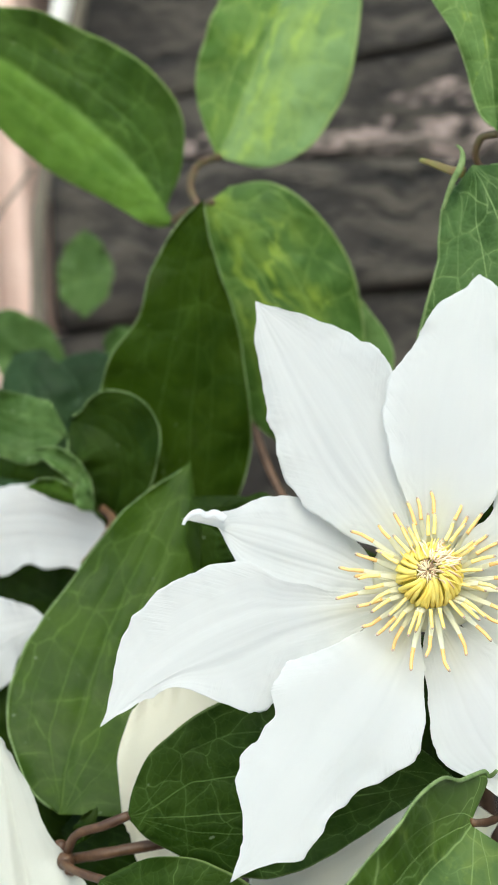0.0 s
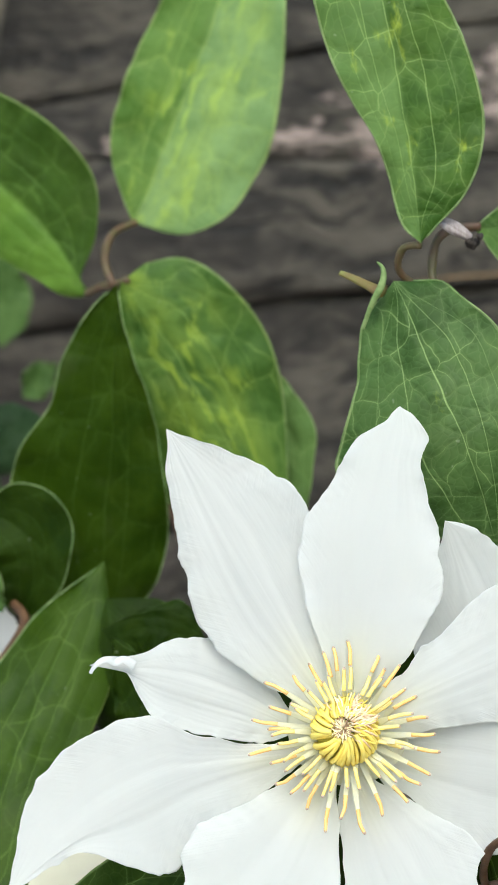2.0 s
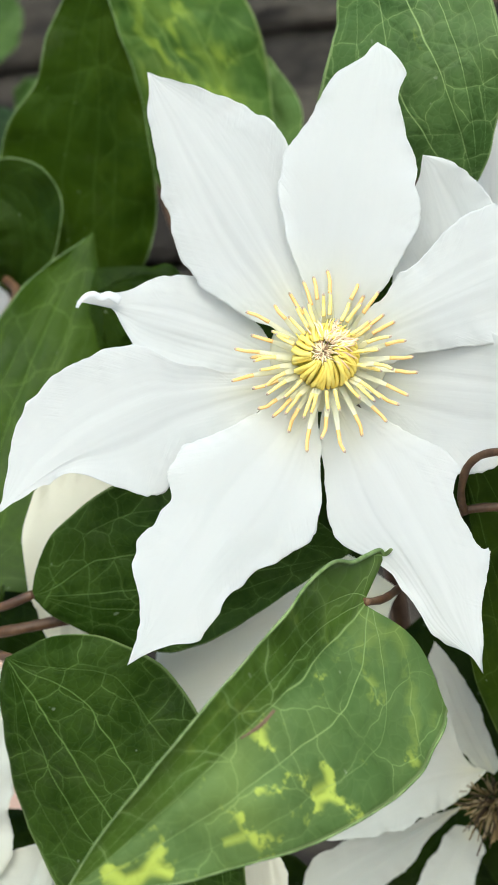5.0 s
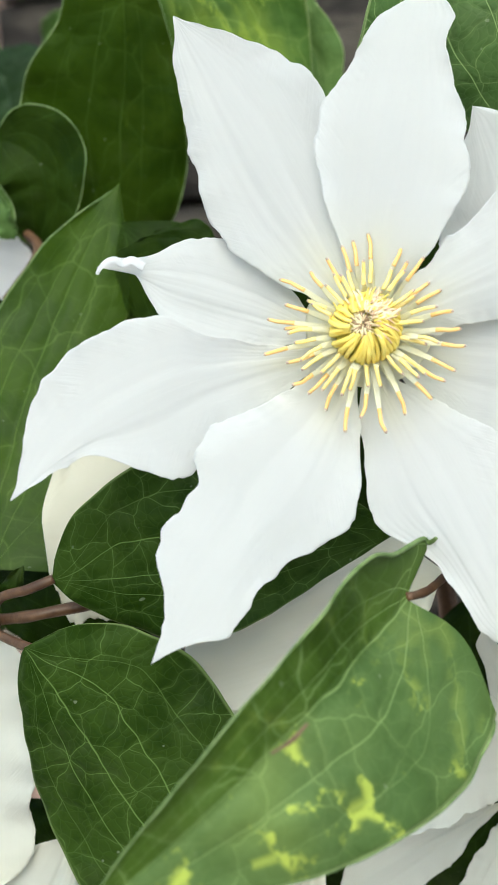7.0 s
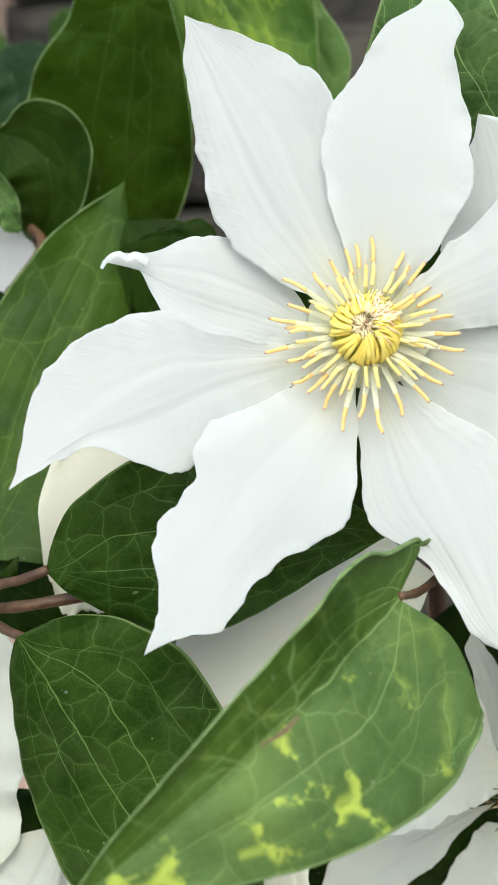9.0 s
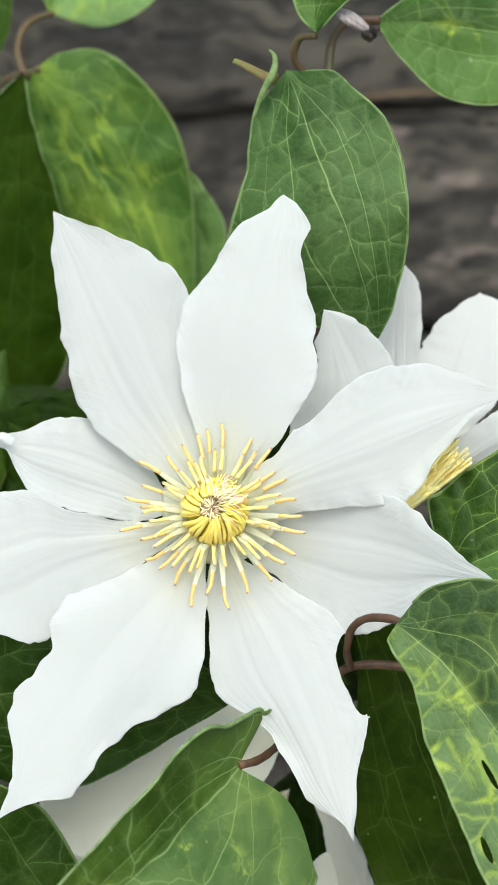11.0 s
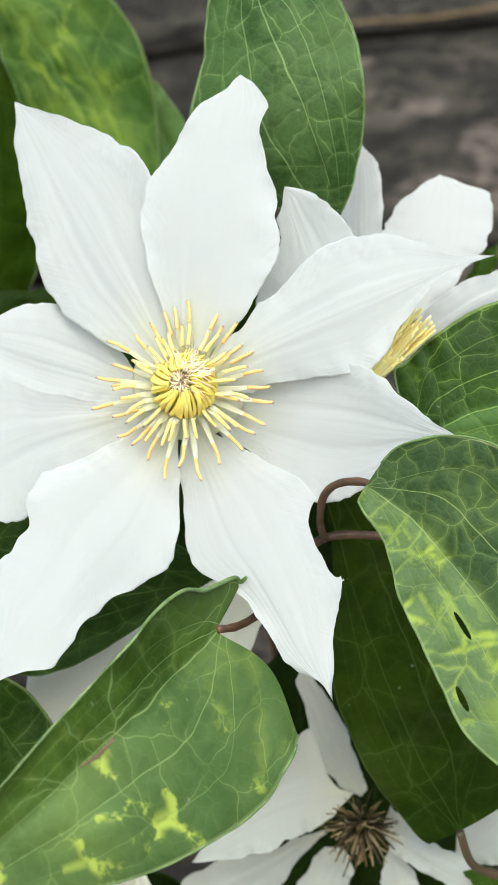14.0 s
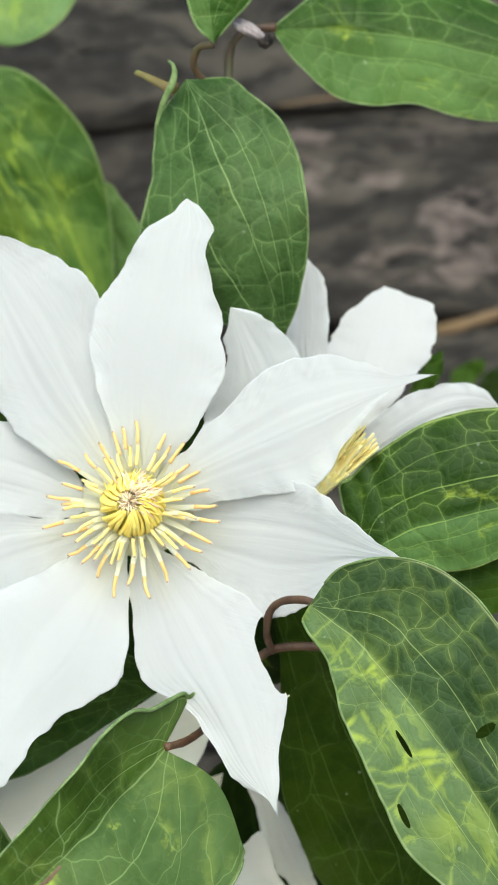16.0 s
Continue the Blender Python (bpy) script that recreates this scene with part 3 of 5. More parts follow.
    xs = [x0 + (0.5 - x0) * i / 110 for i in range(110)] + [0.5 + (x1 - 0.5) * i / 40 for i in range(41)]
    ring = 28
    rows = []
    for x in xs:
        z0, z1 = low_edge(x) + 0.0007, high_edge(x) - 0.0007
        c, h = (z0 + z1) / 2, (z1 - z0) / 2
        row = []
        for k in range(ring):
            an = 2 * math.pi * k / ring + math.pi / ring
            cx, cz = math.cos(an), math.sin(an)
            ex = abs(cx) ** 0.2 * (1 if cx > 0 else -1)
            ez = abs(cz) ** 0.2 * (1 if cz > 0 else -1)
            d = 0.003 * noise.noise(Vector((x * 9, an * 1.2, seed))) + 0.0016 * noise.noise(Vector((x * 40, an * 3, seed)))
            d += 0.0008 * noise.noise(Vector((x * 120, an * 9, seed)))
            chip = 0.0012 * noise.noise(Vector((x * 26, 2.0 if cz > 0 else 8.0, seed))) + 0.0006 * noise.noise(Vector((x * 90, 2.0 if cz > 0 else 8.0, seed)))
            row.append(bm.verts.new((x, y - WALL_Y + 0.03 + ex * 0.03 + d, c + ez * (h + chip))))
        rows.append(row)
    for a, b in zip(rows, rows[1:]):
        for k in range(ring):
            bm.faces.new((a[k], b[k], b[(k + 1) % ring], a[(k + 1) % ring]))
    bm.faces.new(rows[0])
    bm.faces.new(rows[-1][::-1])
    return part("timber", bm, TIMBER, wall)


def joint(z, rise=0.0, at=-0.05, reach=0.1):
    """The line between two boards: level but for a rise round one place."""
    return lambda x: z + rise * math.tanh((x - at) / reach)


X0 = -0.163
joints = [joint(z) for z in (0.0, 0.09, 0.18, 0.27, 0.36, 0.45, 0.535)]
joints += [joint(0.617), joint(0.7005, 0.004, -0.10, 0.05), joint(0.7575, -0.006, -0.05, 0.06), joint(0.7935, 0.0115, -0.06, 0.09)]
joints += [joint(z) for z in (0.86, 0.94, 1.03, 1.12)]
gaps = [0.001] * len(joints)
gaps[8], gaps[9], gaps[10] = -0.0008, -0.0010, -0.0006
for i in range(len(joints) - 1):
    under, over = joints[i], joints[i + 1]
    set_back = {8: -0.003, 9: 0.001, 10: 0.004, 7: 0.003}.get(i, 0.005 * math.sin(i * 2.4))
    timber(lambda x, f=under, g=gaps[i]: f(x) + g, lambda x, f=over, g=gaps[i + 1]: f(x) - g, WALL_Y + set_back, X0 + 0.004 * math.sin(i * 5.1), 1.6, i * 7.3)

# a thin leaning cane before the end of the timbers, and an off-white stake behind it
bm = tube([(-0.192, 0.3395, -0.02), (-0.184, 0.3390, 0.40), (-0.1685, 0.3385, 0.70), (-0.1630, 0.3385, 0.755), (-0.1480, 0.3380, 0.812), (-0.1330, 0.3375, 0.87), (-0.080, 0.3370, 1.08)], 0.0030, sides=12, lump=0.1, steps=8)
tagged(part("cane", bm, POST, None), "thin weathered grey-brown cane leaning before the timbers", "cane")
bm = tube([(-0.1600, 0.3440, 0.799), (-0.1575, 0.3435, 0.812), (-0.1500, 0.3430, 0.84), (-0.1380, 0.3430, 0.90), (-0.102, 0.3420, 1.05)], 0.0042, sides=12, flat=0.6, lump=0.1, steps=6)
tagged(part("stake", bm, PALEPOST, None), "short off-white wooden stake tied to the cane", "stake")

# earth held back by the timbers; unseen, added to block sky in the gaps
bm = bmesh.new()
bmesh.ops.create_cube(bm, size=1.0, matrix=Matrix.Translation((0.83, 0.80, 0.53)) @ Matrix.Diagonal((1.96, 0.76, 1.06, 1)))
bmesh.ops.subdivide_edges(bm, edges=bm.edges[:], cuts=12, use_grid_fill=True)
for v in bm.verts:
    v.co += Vector((0, 1, 1)) * 0.006 * noise.noise(v.co * 9)
tagged(part("earth_bank", bm, SOIL, None), "unseen dark earth bank closing the gaps behind the timber wall", "bank", kind="structure")

# pale stone pier past the end of the timbers
bm = bmesh.new()
bmesh.ops.create_cube(bm, size=1.0, matrix=Matrix.Translation((-0.40, 0.5, 0.55)) @ Matrix.Diagonal((0.42, 0.2, 1.1, 1)))
bmesh.ops.bevel(bm, geom=bm.edges[:], offset=0.012, segments=3, affect="EDGES")
bmesh.ops.subdivide_edges(bm, edges=bm.edges[:], cuts=3, use_grid_fill=True)
for v in bm.verts:
    v.co += Vector((1, 1, 0)) * 0.004 * noise.noise(v.co * 14)
tagged(part("wall_stone_pier", bm, STONE, None), "pale pink rough stone pier beside the timber wall", "pier", kind="structure")

# a dry stalk crossing in front of the pier
bm = tube([(-0.245, 0.300, -0.01), (-0.215, 0.300, 0.45), (-0.196, 0.300, 0.68), (-0.1756, 0.300, 0.7290), (-0.1640, 0.300, 0.7450), (-0.1575, 0.301, 0.7530)], 0.0013, sides=8, lump=0.15, steps=6, taper=0.5)
tagged(part("dry_stalk", bm, POST, None), "thin dry grey-green stalk rising from the ground", "stalk")

# ---- the vine: stems and leaves ----
vine = thing("clematis_vine", (0.0, 0.05, 0.0), "climbing clematis vine with mottled green leaves", "vine")
VO = Vector((0.0, 0.05, 0.0))


def stem(pts, radius, material=STEM, name="stem", label=""):
    return part(name, shift(tube(pts, radius, lump=0.15), VO), material, vine, label)


def leaf(look_of, label, base, mid, tip, left, right, rim="", **k):
    k.setdefault("wave", 0.004)
    k.setdefault("seed", (base[0] * 731 + base[2] * 377) % 50)
    ob = part("leaf", shift(blade(base, mid, tip, left, right, **k), VO), LEAF[look_of], vine, label)
    for side in rim:
        pts = EDGE[side][2:-1:2]
        part("margin", shift(tube(pts, 0.00017 if base[1] > 0.06 else 0.00024, sides=6, lump=0.5, taper=0.7, steps=2), VO), RIM, ob, "pale downy rim")
    return ob


stem([(0.03, 0.08, -0.02), (0.02, 0.075, 0.25), (0.012, 0.075, 0.45), (0.004, 0.07, 0.57), (0.0, 0.066, 0.605)], 0.0022, STEM, "main_stem")
stem([(-0.0488, 0.0180, 0.5479), (-0.0412, 0.0300, 0.5452), (-0.0322, 0.0450, 0.5441), (-0.0195, 0.0600, 0.5506)], 0.00113)
stem([(-0.0070, 0.0700, 0.5876), (-0.0301, 0.0850, 0.6045), (-0.0448, 0.1000, 0.6268), (-0.0524, 0.1050, 0.6580), (-0.0569, 0.1040, 0.6865), (-0.0583, 0.0970, 0.6938)], 0.00103)
stem([(0.0203, 0.0500, 0.6695), (0.0178, 0.0550, 0.6377), (0.0076, 0.0600, 0.6128), (-0.0041, 0.0650, 0.5884)], 0.00108)
stem([(0.0513, 0.0140, 0.5643), (0.0378, 0.0300, 0.5576), (0.0157, 0.0500, 0.5665), (-0.0085, 0.0650, 0.5908)], 0.00101)
stem([(0.0156, 0.0140, 0.5557), (0.0049, 0.0350, 0.5633), (-0.0096, 0.0620, 0.5846)], 0.00104)
stem([(-0.0830, 0.0220, 0.5395), (-0.0773, 0.0120, 0.5494), (-0.0699, 0.0080, 0.5523), (-0.0644, 0.0080, 0.5543)], 0.00096)
stem([(-0.0860, 0.0240, 0.5423), (-0.0728, 0.0130, 0.5456), (-0.0627, 0.0140, 0.5469), (-0.0488, 0.0180, 0.5479)], 0.00120)
stem([(-0.0833, 0.0200, 0.5449), (-0.0776, 0.0100, 0.5434), (-0.0678, 0.0010, 0.5424)], 0.00095)
stem([(0.0369, -0.0100, 0.5796), (0.0334, -0.0080, 0.5804), (0.0290, -0.0040, 0.5796), (0.0261, 0.0000, 0.5771), (0.0247, 0.0040, 0.5734), (0.0242, 0.0080, 0.5695), (0.0247, 0.0120, 0.5661)], 0.00084)
stem([(0.0195, 0.0120, 0.5619), (0.0231, 0.0120, 0.5658), (0.0289, 0.0120, 0.5669), (0.0379, 0.0120, 0.5661), (0.0513, 0.0140, 0.5643)], 0.00091)
stem([(0.0059, -0.0190, 0.5552), (0.0085, -0.0100, 0.5537), (0.0110, 0.0040, 0.5529), (0.0156, 0.0140, 0.5557)], 0.00080)
stem([(-0.0583, 0.0950, 0.6938), (-0.0610, 0.1000, 0.7006), (-0.0601, 0.1080, 0.7076), (-0.0554, 0.1150, 0.7108)], 0.00098, GREENSTEM)
stem([(-0.0671, 0.1060, 0.6929), (-0.0621, 0.1000, 0.6940), (-0.0576, 0.0950, 0.6938), (-0.0537, 0.0920, 0.6947)], 0.00101, GREENSTEM)
stem([(0.0183, 0.0360, 0.6933), (0.0148, 0.0380, 0.6931), (0.0133, 0.0400, 0.6898), (0.0149, 0.0420, 0.6869), (0.0206, 0.0450, 0.6837)], 0.00081, GREENSTEM)
stem([(0.0308, 0.0500, 0.6976), (0.0249, 0.0480, 0.6974), (0.0214, 0.0460, 0.6945), (0.0202, 0.0450, 0.6885), (0.0206, 0.0450, 0.6837), (0.0203, 0.0500, 0.6695)], 0.00096, GREENSTEM)
stem([(-0.0841, 0.0800, 0.6184), (-0.0803, 0.0750, 0.6141), (-0.0841, 0.0600, 0.6050)], 0.00115)
part("shoot", shift(tube([(0.0016, 0.0330, 0.6885), (0.0040, 0.0320, 0.6873), (0.0070, 0.0300, 0.6855), (0.0092, 0.0280, 0.6842), (0.0106, 0.0270, 0.6838)], 0.00062, taper=2.5, flat=0.6, lump=0.1), VO), BUD, vine, "yellow-green shoot stub with a reddish tip")
part("shoot", shift(tube([(0.0060, 0.0275, 0.6765), (0.0076, 0.0268, 0.6803), (0.0090, 0.0262, 0.6828), (0.0102, 0.0262, 0.6848), (0.0108, 0.0264, 0.6868), (0.0106, 0.0266, 0.6886), (0.0096, 0.0266, 0.6897)], 0.0003, taper=0.7, flat=0.5, lump=0.1, swell=2.0), VO), RIM, vine, "curled green prong of a leaf base")
leaf("spot", "broad green leaf with pale veins and mottled base", (0.0126, 0.0310, 0.6860), (0.0233, 0.0200, 0.6576), (0.0304, 0.0270, 0.6311),
      [0.0, 3.0, 8.6, 11.1, 14.4, 15.1, 14.2, 12.2, 9.4, 6.1, 3.2, 0.9, 0.0],
      [0.0, 4.4, 9.7, 12.9, 16.3, 21.6, 26.0, 25.4, 21.5, 17.6, 10.7, 3.6, 0.0], fl=-8, fr=-18, rim="lr")
leaf("vivid", "long green leaf with pale net veins", (0.0184, 0.0360, 0.6937), (0.0159, 0.0340, 0.7247), (0.0102, 0.0340, 0.7636),
      [0.0, 0.8, 3.1, 4.3, 4.9, 6.5, 10.0, 12.6, 13.5, 13.2, 10.6, 2.8, 0.0],
      [0.0, 1.0, 4.1, 9.5, 13.6, 15.9, 15.8, 14.4, 11.9, 8.6, 3.9, 1.0, 0.0], fl=15, fr=-5, rim="lr")
leaf("pallid", "soft yellow-green mottled leaf", (-0.0562, 0.1150, 0.7111), (-0.0381, 0.1170, 0.7487), (-0.0211, 0.1200, 0.7927),
      [0.0, 1.4, 5.6, 11.0, 14.6, 15.6, 15.9, 14.5, 12.2, 9.6, 5.0, 1.3, 0.0],
      [0.0, 10.7, 17.2, 22.2, 24.1, 25.1, 23.1, 20.0, 16.5, 12.5, 7.6, 1.9, 0.0], rim="lr")
leaf("streak", "rounded leaf streaked with yellow", (-0.0555, 0.0920, 0.6941), (-0.0383, 0.0950, 0.6655), (-0.0206, 0.1000, 0.6253),
      [6.9, 9.0, 14.4, 18.0, 20.3, 21.4, 20.6, 17.0, 12.4, 7.9, 4.0, 1.0, 0.0],
      [0.0, 1.8, 6.7, 8.8, 11.0, 11.3, 15.1, 18.8, 20.4, 16.6, 13.4, 4.0, 0.0], fl=-10, fr=-10, rim="lr")
leaf("vivid", "plain green leaf half hidden behind another", (-0.0310, 0.1100, 0.6685), (-0.0214, 0.1100, 0.6515), (-0.0177, 0.1100, 0.6274),
      [0.0, 1.3, 5.6, 9.3, 9.6, 10.3, 10.1, 7.2, 5.0, 2.7, 1.2, 0.3, 0.0],
      [0.0, 0.6, 2.2, 4.3, 6.4, 7.8, 8.8, 9.5, 8.0, 5.2, 2.5, 0.7, 0.0])
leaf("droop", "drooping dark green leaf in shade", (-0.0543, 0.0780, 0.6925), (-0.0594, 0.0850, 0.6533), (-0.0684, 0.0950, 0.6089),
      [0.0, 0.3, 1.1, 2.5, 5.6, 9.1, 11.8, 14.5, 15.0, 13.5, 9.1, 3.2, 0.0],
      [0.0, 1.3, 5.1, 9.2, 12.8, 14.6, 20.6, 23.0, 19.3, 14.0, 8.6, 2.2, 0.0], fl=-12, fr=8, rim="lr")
leaf("olive", "plain olive-green pointed leaf", (-0.0851, 0.0300, 0.5516), (-0.0786, 0.0500, 0.5856), (-0.0596, 0.0720, 0.6283),
      [0.0, 1.7, 6.6, 10.6, 15.3, 17.0, 15.9, 12.8, 9.8, 7.1, 3.2, 0.8, 0.0],
      [13.7, 13.9, 14.6, 15.5, 14.8, 13.1, 13.6, 13.9, 13.8, 10.8, 4.9, 1.3, 0.0], fl=10, fr=-10, rim="l")
leaf("far", "small bright green leaf", (-0.0931, 0.0850, 0.6375), (-0.1105, 0.0850, 0.6422), (-0.1236, 0.0850, 0.6466),
      [0.0, 1.0, 3.8, 8.2, 9.7, 9.2, 8.5, 7.6, 4.8, 2.7, 1.2, 0.3, 0.0],
      [0.0, 0.9, 3.4, 7.2, 7.6, 7.7, 7.7, 7.2, 6.3, 3.9, 1.8, 0.5, 0.0])
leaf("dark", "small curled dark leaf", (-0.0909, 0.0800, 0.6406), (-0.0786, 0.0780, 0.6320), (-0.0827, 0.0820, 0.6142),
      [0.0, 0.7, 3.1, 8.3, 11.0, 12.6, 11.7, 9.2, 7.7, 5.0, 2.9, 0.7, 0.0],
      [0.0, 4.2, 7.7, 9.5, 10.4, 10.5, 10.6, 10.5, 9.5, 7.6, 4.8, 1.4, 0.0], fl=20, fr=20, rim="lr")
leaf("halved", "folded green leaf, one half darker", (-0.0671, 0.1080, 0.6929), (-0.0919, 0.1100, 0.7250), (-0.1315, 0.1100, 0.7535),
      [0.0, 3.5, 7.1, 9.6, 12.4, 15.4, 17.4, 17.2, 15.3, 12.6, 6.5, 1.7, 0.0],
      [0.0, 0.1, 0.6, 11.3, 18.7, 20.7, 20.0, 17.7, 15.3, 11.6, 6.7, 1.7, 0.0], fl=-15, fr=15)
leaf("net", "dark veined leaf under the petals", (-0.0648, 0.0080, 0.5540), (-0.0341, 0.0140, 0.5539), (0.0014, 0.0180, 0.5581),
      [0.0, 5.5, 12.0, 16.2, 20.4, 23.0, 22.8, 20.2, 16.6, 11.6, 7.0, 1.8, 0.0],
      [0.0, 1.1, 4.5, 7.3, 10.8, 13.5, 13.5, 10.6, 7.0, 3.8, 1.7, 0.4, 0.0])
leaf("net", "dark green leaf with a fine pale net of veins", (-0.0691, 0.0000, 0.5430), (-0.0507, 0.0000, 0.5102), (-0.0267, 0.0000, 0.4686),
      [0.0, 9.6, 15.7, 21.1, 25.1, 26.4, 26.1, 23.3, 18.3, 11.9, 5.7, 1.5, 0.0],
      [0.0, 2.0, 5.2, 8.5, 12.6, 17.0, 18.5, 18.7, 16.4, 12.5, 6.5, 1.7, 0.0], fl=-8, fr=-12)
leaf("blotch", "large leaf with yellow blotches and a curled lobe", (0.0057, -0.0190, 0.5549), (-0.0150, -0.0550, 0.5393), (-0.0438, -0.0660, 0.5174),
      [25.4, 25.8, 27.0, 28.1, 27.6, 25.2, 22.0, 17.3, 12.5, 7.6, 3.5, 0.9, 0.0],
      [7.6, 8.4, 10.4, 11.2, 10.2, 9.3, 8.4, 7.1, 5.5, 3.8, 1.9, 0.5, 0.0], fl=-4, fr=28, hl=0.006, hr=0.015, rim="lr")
lobe = EDGE["b"][len(EDGE["b"]) // 2 :][::-1]
apex = max(range(len(lobe)), key=lambda i: lobe[i].x)
lip = EDGE["r"][21:1:-4] + lobe[0:apex:4] + [lobe[apex], lobe[apex] + Vector((0.0009, -0.0010, 0.0005)), lobe[apex] + Vector((0.0016, -0.0022, 0.0013))]
part("leaf_lip", shift(tube([p + Vector((0, -0.0010, 0)) for p in lip], 0.00018, taper=1.9, flat=0.6, lump=0.15, swell=0.6), VO), RIM, vine, "curled pale lip of the blotched leaf")
leaf("motley", "yellow-mottled leaf eaten through in small holes", (0.0348, -0.0120, 0.5801), (0.0550, -0.0200, 0.5594), (0.0752, -0.0300, 0.5241),
      [0.0, 7.7, 12.6, 17.7, 21.4, 22.7, 22.2, 21.1, 18.0, 13.9, 9.4, 2.4, 0.0],
      [3.1, 3.5, 4.3, 5.5, 7.8, 11.6, 13.3, 15.0, 15.9, 13.5, 9.8, 4.5, 0.0], fl=4, fr=8, nu=150, nv=50, holes=((0.53, 0.40, 0.044, 0.036), (0.68, 0.84, 0.034, 0.04), (0.62, -0.40, 0.012, 0.11)), rim="lr")
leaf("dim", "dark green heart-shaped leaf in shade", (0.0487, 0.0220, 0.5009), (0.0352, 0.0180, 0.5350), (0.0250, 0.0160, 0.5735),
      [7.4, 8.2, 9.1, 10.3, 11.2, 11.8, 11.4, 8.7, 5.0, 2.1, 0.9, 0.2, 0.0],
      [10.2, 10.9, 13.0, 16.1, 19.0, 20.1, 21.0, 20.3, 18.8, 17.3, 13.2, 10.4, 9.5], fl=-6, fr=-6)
leaf("rich", "green leaf with yellow specks along its veins", (0.0442, 0.0120, 0.5851), (0.0608, 0.0090, 0.5917), (0.0860, 0.0120, 0.5951),
      [0.0, 3.6, 13.6, 14.5, 16.1, 17.6, 19.1, 19.8, 19.9, 19.2, 17.1, 5.1, 0.0],
      [0.0, 0.8, 2.8, 5.7, 7.4, 8.9, 10.5, 10.6, 9.5, 7.6, 4.1, 1.1, 0.0], fl=-18, fr=12, rim="l")
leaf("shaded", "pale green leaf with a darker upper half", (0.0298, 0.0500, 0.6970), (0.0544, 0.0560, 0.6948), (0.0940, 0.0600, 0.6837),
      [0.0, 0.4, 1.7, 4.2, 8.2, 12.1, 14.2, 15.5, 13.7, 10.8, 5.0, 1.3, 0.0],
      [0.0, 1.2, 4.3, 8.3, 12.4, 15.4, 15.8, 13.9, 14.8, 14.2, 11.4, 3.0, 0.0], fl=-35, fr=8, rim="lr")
leaf("far", "small round leaf far behind", (-0.1252, 0.2400, 0.6864), (-0.1244, 0.2400, 0.7009), (-0.1239, 0.2400, 0.7175),
      [0.0, 0.6, 2.2, 4.8, 8.1, 8.8, 9.5, 9.1, 7.4, 5.9, 2.8, 0.7, 0.0],
      [0.0, 0.5, 2.1, 4.7, 7.9, 8.9, 10.0, 9.5, 7.7, 6.2, 2.9, 0.7, 0.0])
leaf("far", "small leaf far behind", (-0.1223, 0.2000, 0.6537), (-0.1327, 0.2000, 0.6689), (-0.1469, 0.2000, 0.6845),
      [0.0, 0.7, 2.5, 5.4, 8.2, 9.1, 9.9, 10.5, 9.0, 7.6, 5.4, 1.4, 0.0],
      [0.0, 0.4, 1.8, 4.0, 7.3, 8.8, 10.1, 11.0, 9.2, 7.8, 5.7, 1.4, 0.0])
leaf("far", "small leaf far behind", (-0.1143, 0.2200, 0.6693), (-0.1083, 0.2200, 0.6755), (-0.1023, 0.2200, 0.6797),
      [0.0, 0.2, 1.0, 2.2, 3.8, 4.7, 4.5, 4.4, 3.1, 1.7, 0.7, 0.2, 0.0],
      [0.0, 0.6, 2.2, 4.6, 5.8, 5.7, 5.5, 5.0, 3.5, 2.1, 1.0, 0.3, 0.0])
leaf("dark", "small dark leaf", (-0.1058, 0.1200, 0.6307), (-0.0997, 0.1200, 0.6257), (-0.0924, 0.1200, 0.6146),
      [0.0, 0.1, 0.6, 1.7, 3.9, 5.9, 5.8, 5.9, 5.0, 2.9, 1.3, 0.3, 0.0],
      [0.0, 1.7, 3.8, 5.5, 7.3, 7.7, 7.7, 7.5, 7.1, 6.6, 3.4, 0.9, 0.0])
leaf("dark", "leaf behind the petals darkened for shade", (-0.0343, 0.0600, 0.6095), (-0.0455, 0.0600, 0.6164), (-0.0586, 0.0600, 0.6137),
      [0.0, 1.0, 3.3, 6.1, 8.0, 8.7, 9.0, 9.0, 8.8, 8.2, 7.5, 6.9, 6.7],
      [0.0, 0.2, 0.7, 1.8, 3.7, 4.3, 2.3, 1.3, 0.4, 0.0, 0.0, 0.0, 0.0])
leaf("dark", "leaf behind the petals darkened for shade", (-0.0541, 0.0500, 0.6130), (-0.0529, 0.0500, 0.6004), (-0.0465, 0.0500, 0.5915),
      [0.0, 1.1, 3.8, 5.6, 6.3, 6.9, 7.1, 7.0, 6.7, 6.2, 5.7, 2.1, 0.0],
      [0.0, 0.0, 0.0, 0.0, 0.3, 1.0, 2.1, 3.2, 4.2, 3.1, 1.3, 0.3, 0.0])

part("scar", shift(tube(*([(-0.0075, -0.0565, 0.5454), (-0.0097, -0.0570, 0.5432), (-0.0117, -0.0572, 0.5419), (-0.0134, -0.0574, 0.5410)], 0.00042), taper=0.5, flat=0.12, lump=0.6), VO), SCAR, vine, "dry brown scar on the leaf")
leaf("mid", "green leaf under a mottled one", (0.0553, 0.0150, 0.5775), (0.0692, 0.0160, 0.5760), (0.0856, 0.0180, 0.5790),
      [0.0, 0.4, 1.4, 2.8, 4.4, 5.8, 6.6, 7.1, 6.4, 4.1, 2.0, 0.5, 0.0],
      [0.0, 0.1, 0.4, 1.1, 2.2, 3.9, 5.2, 5.3, 5.8, 3.3, 1.4, 0.4, 0.0], fl=-5, fr=5)
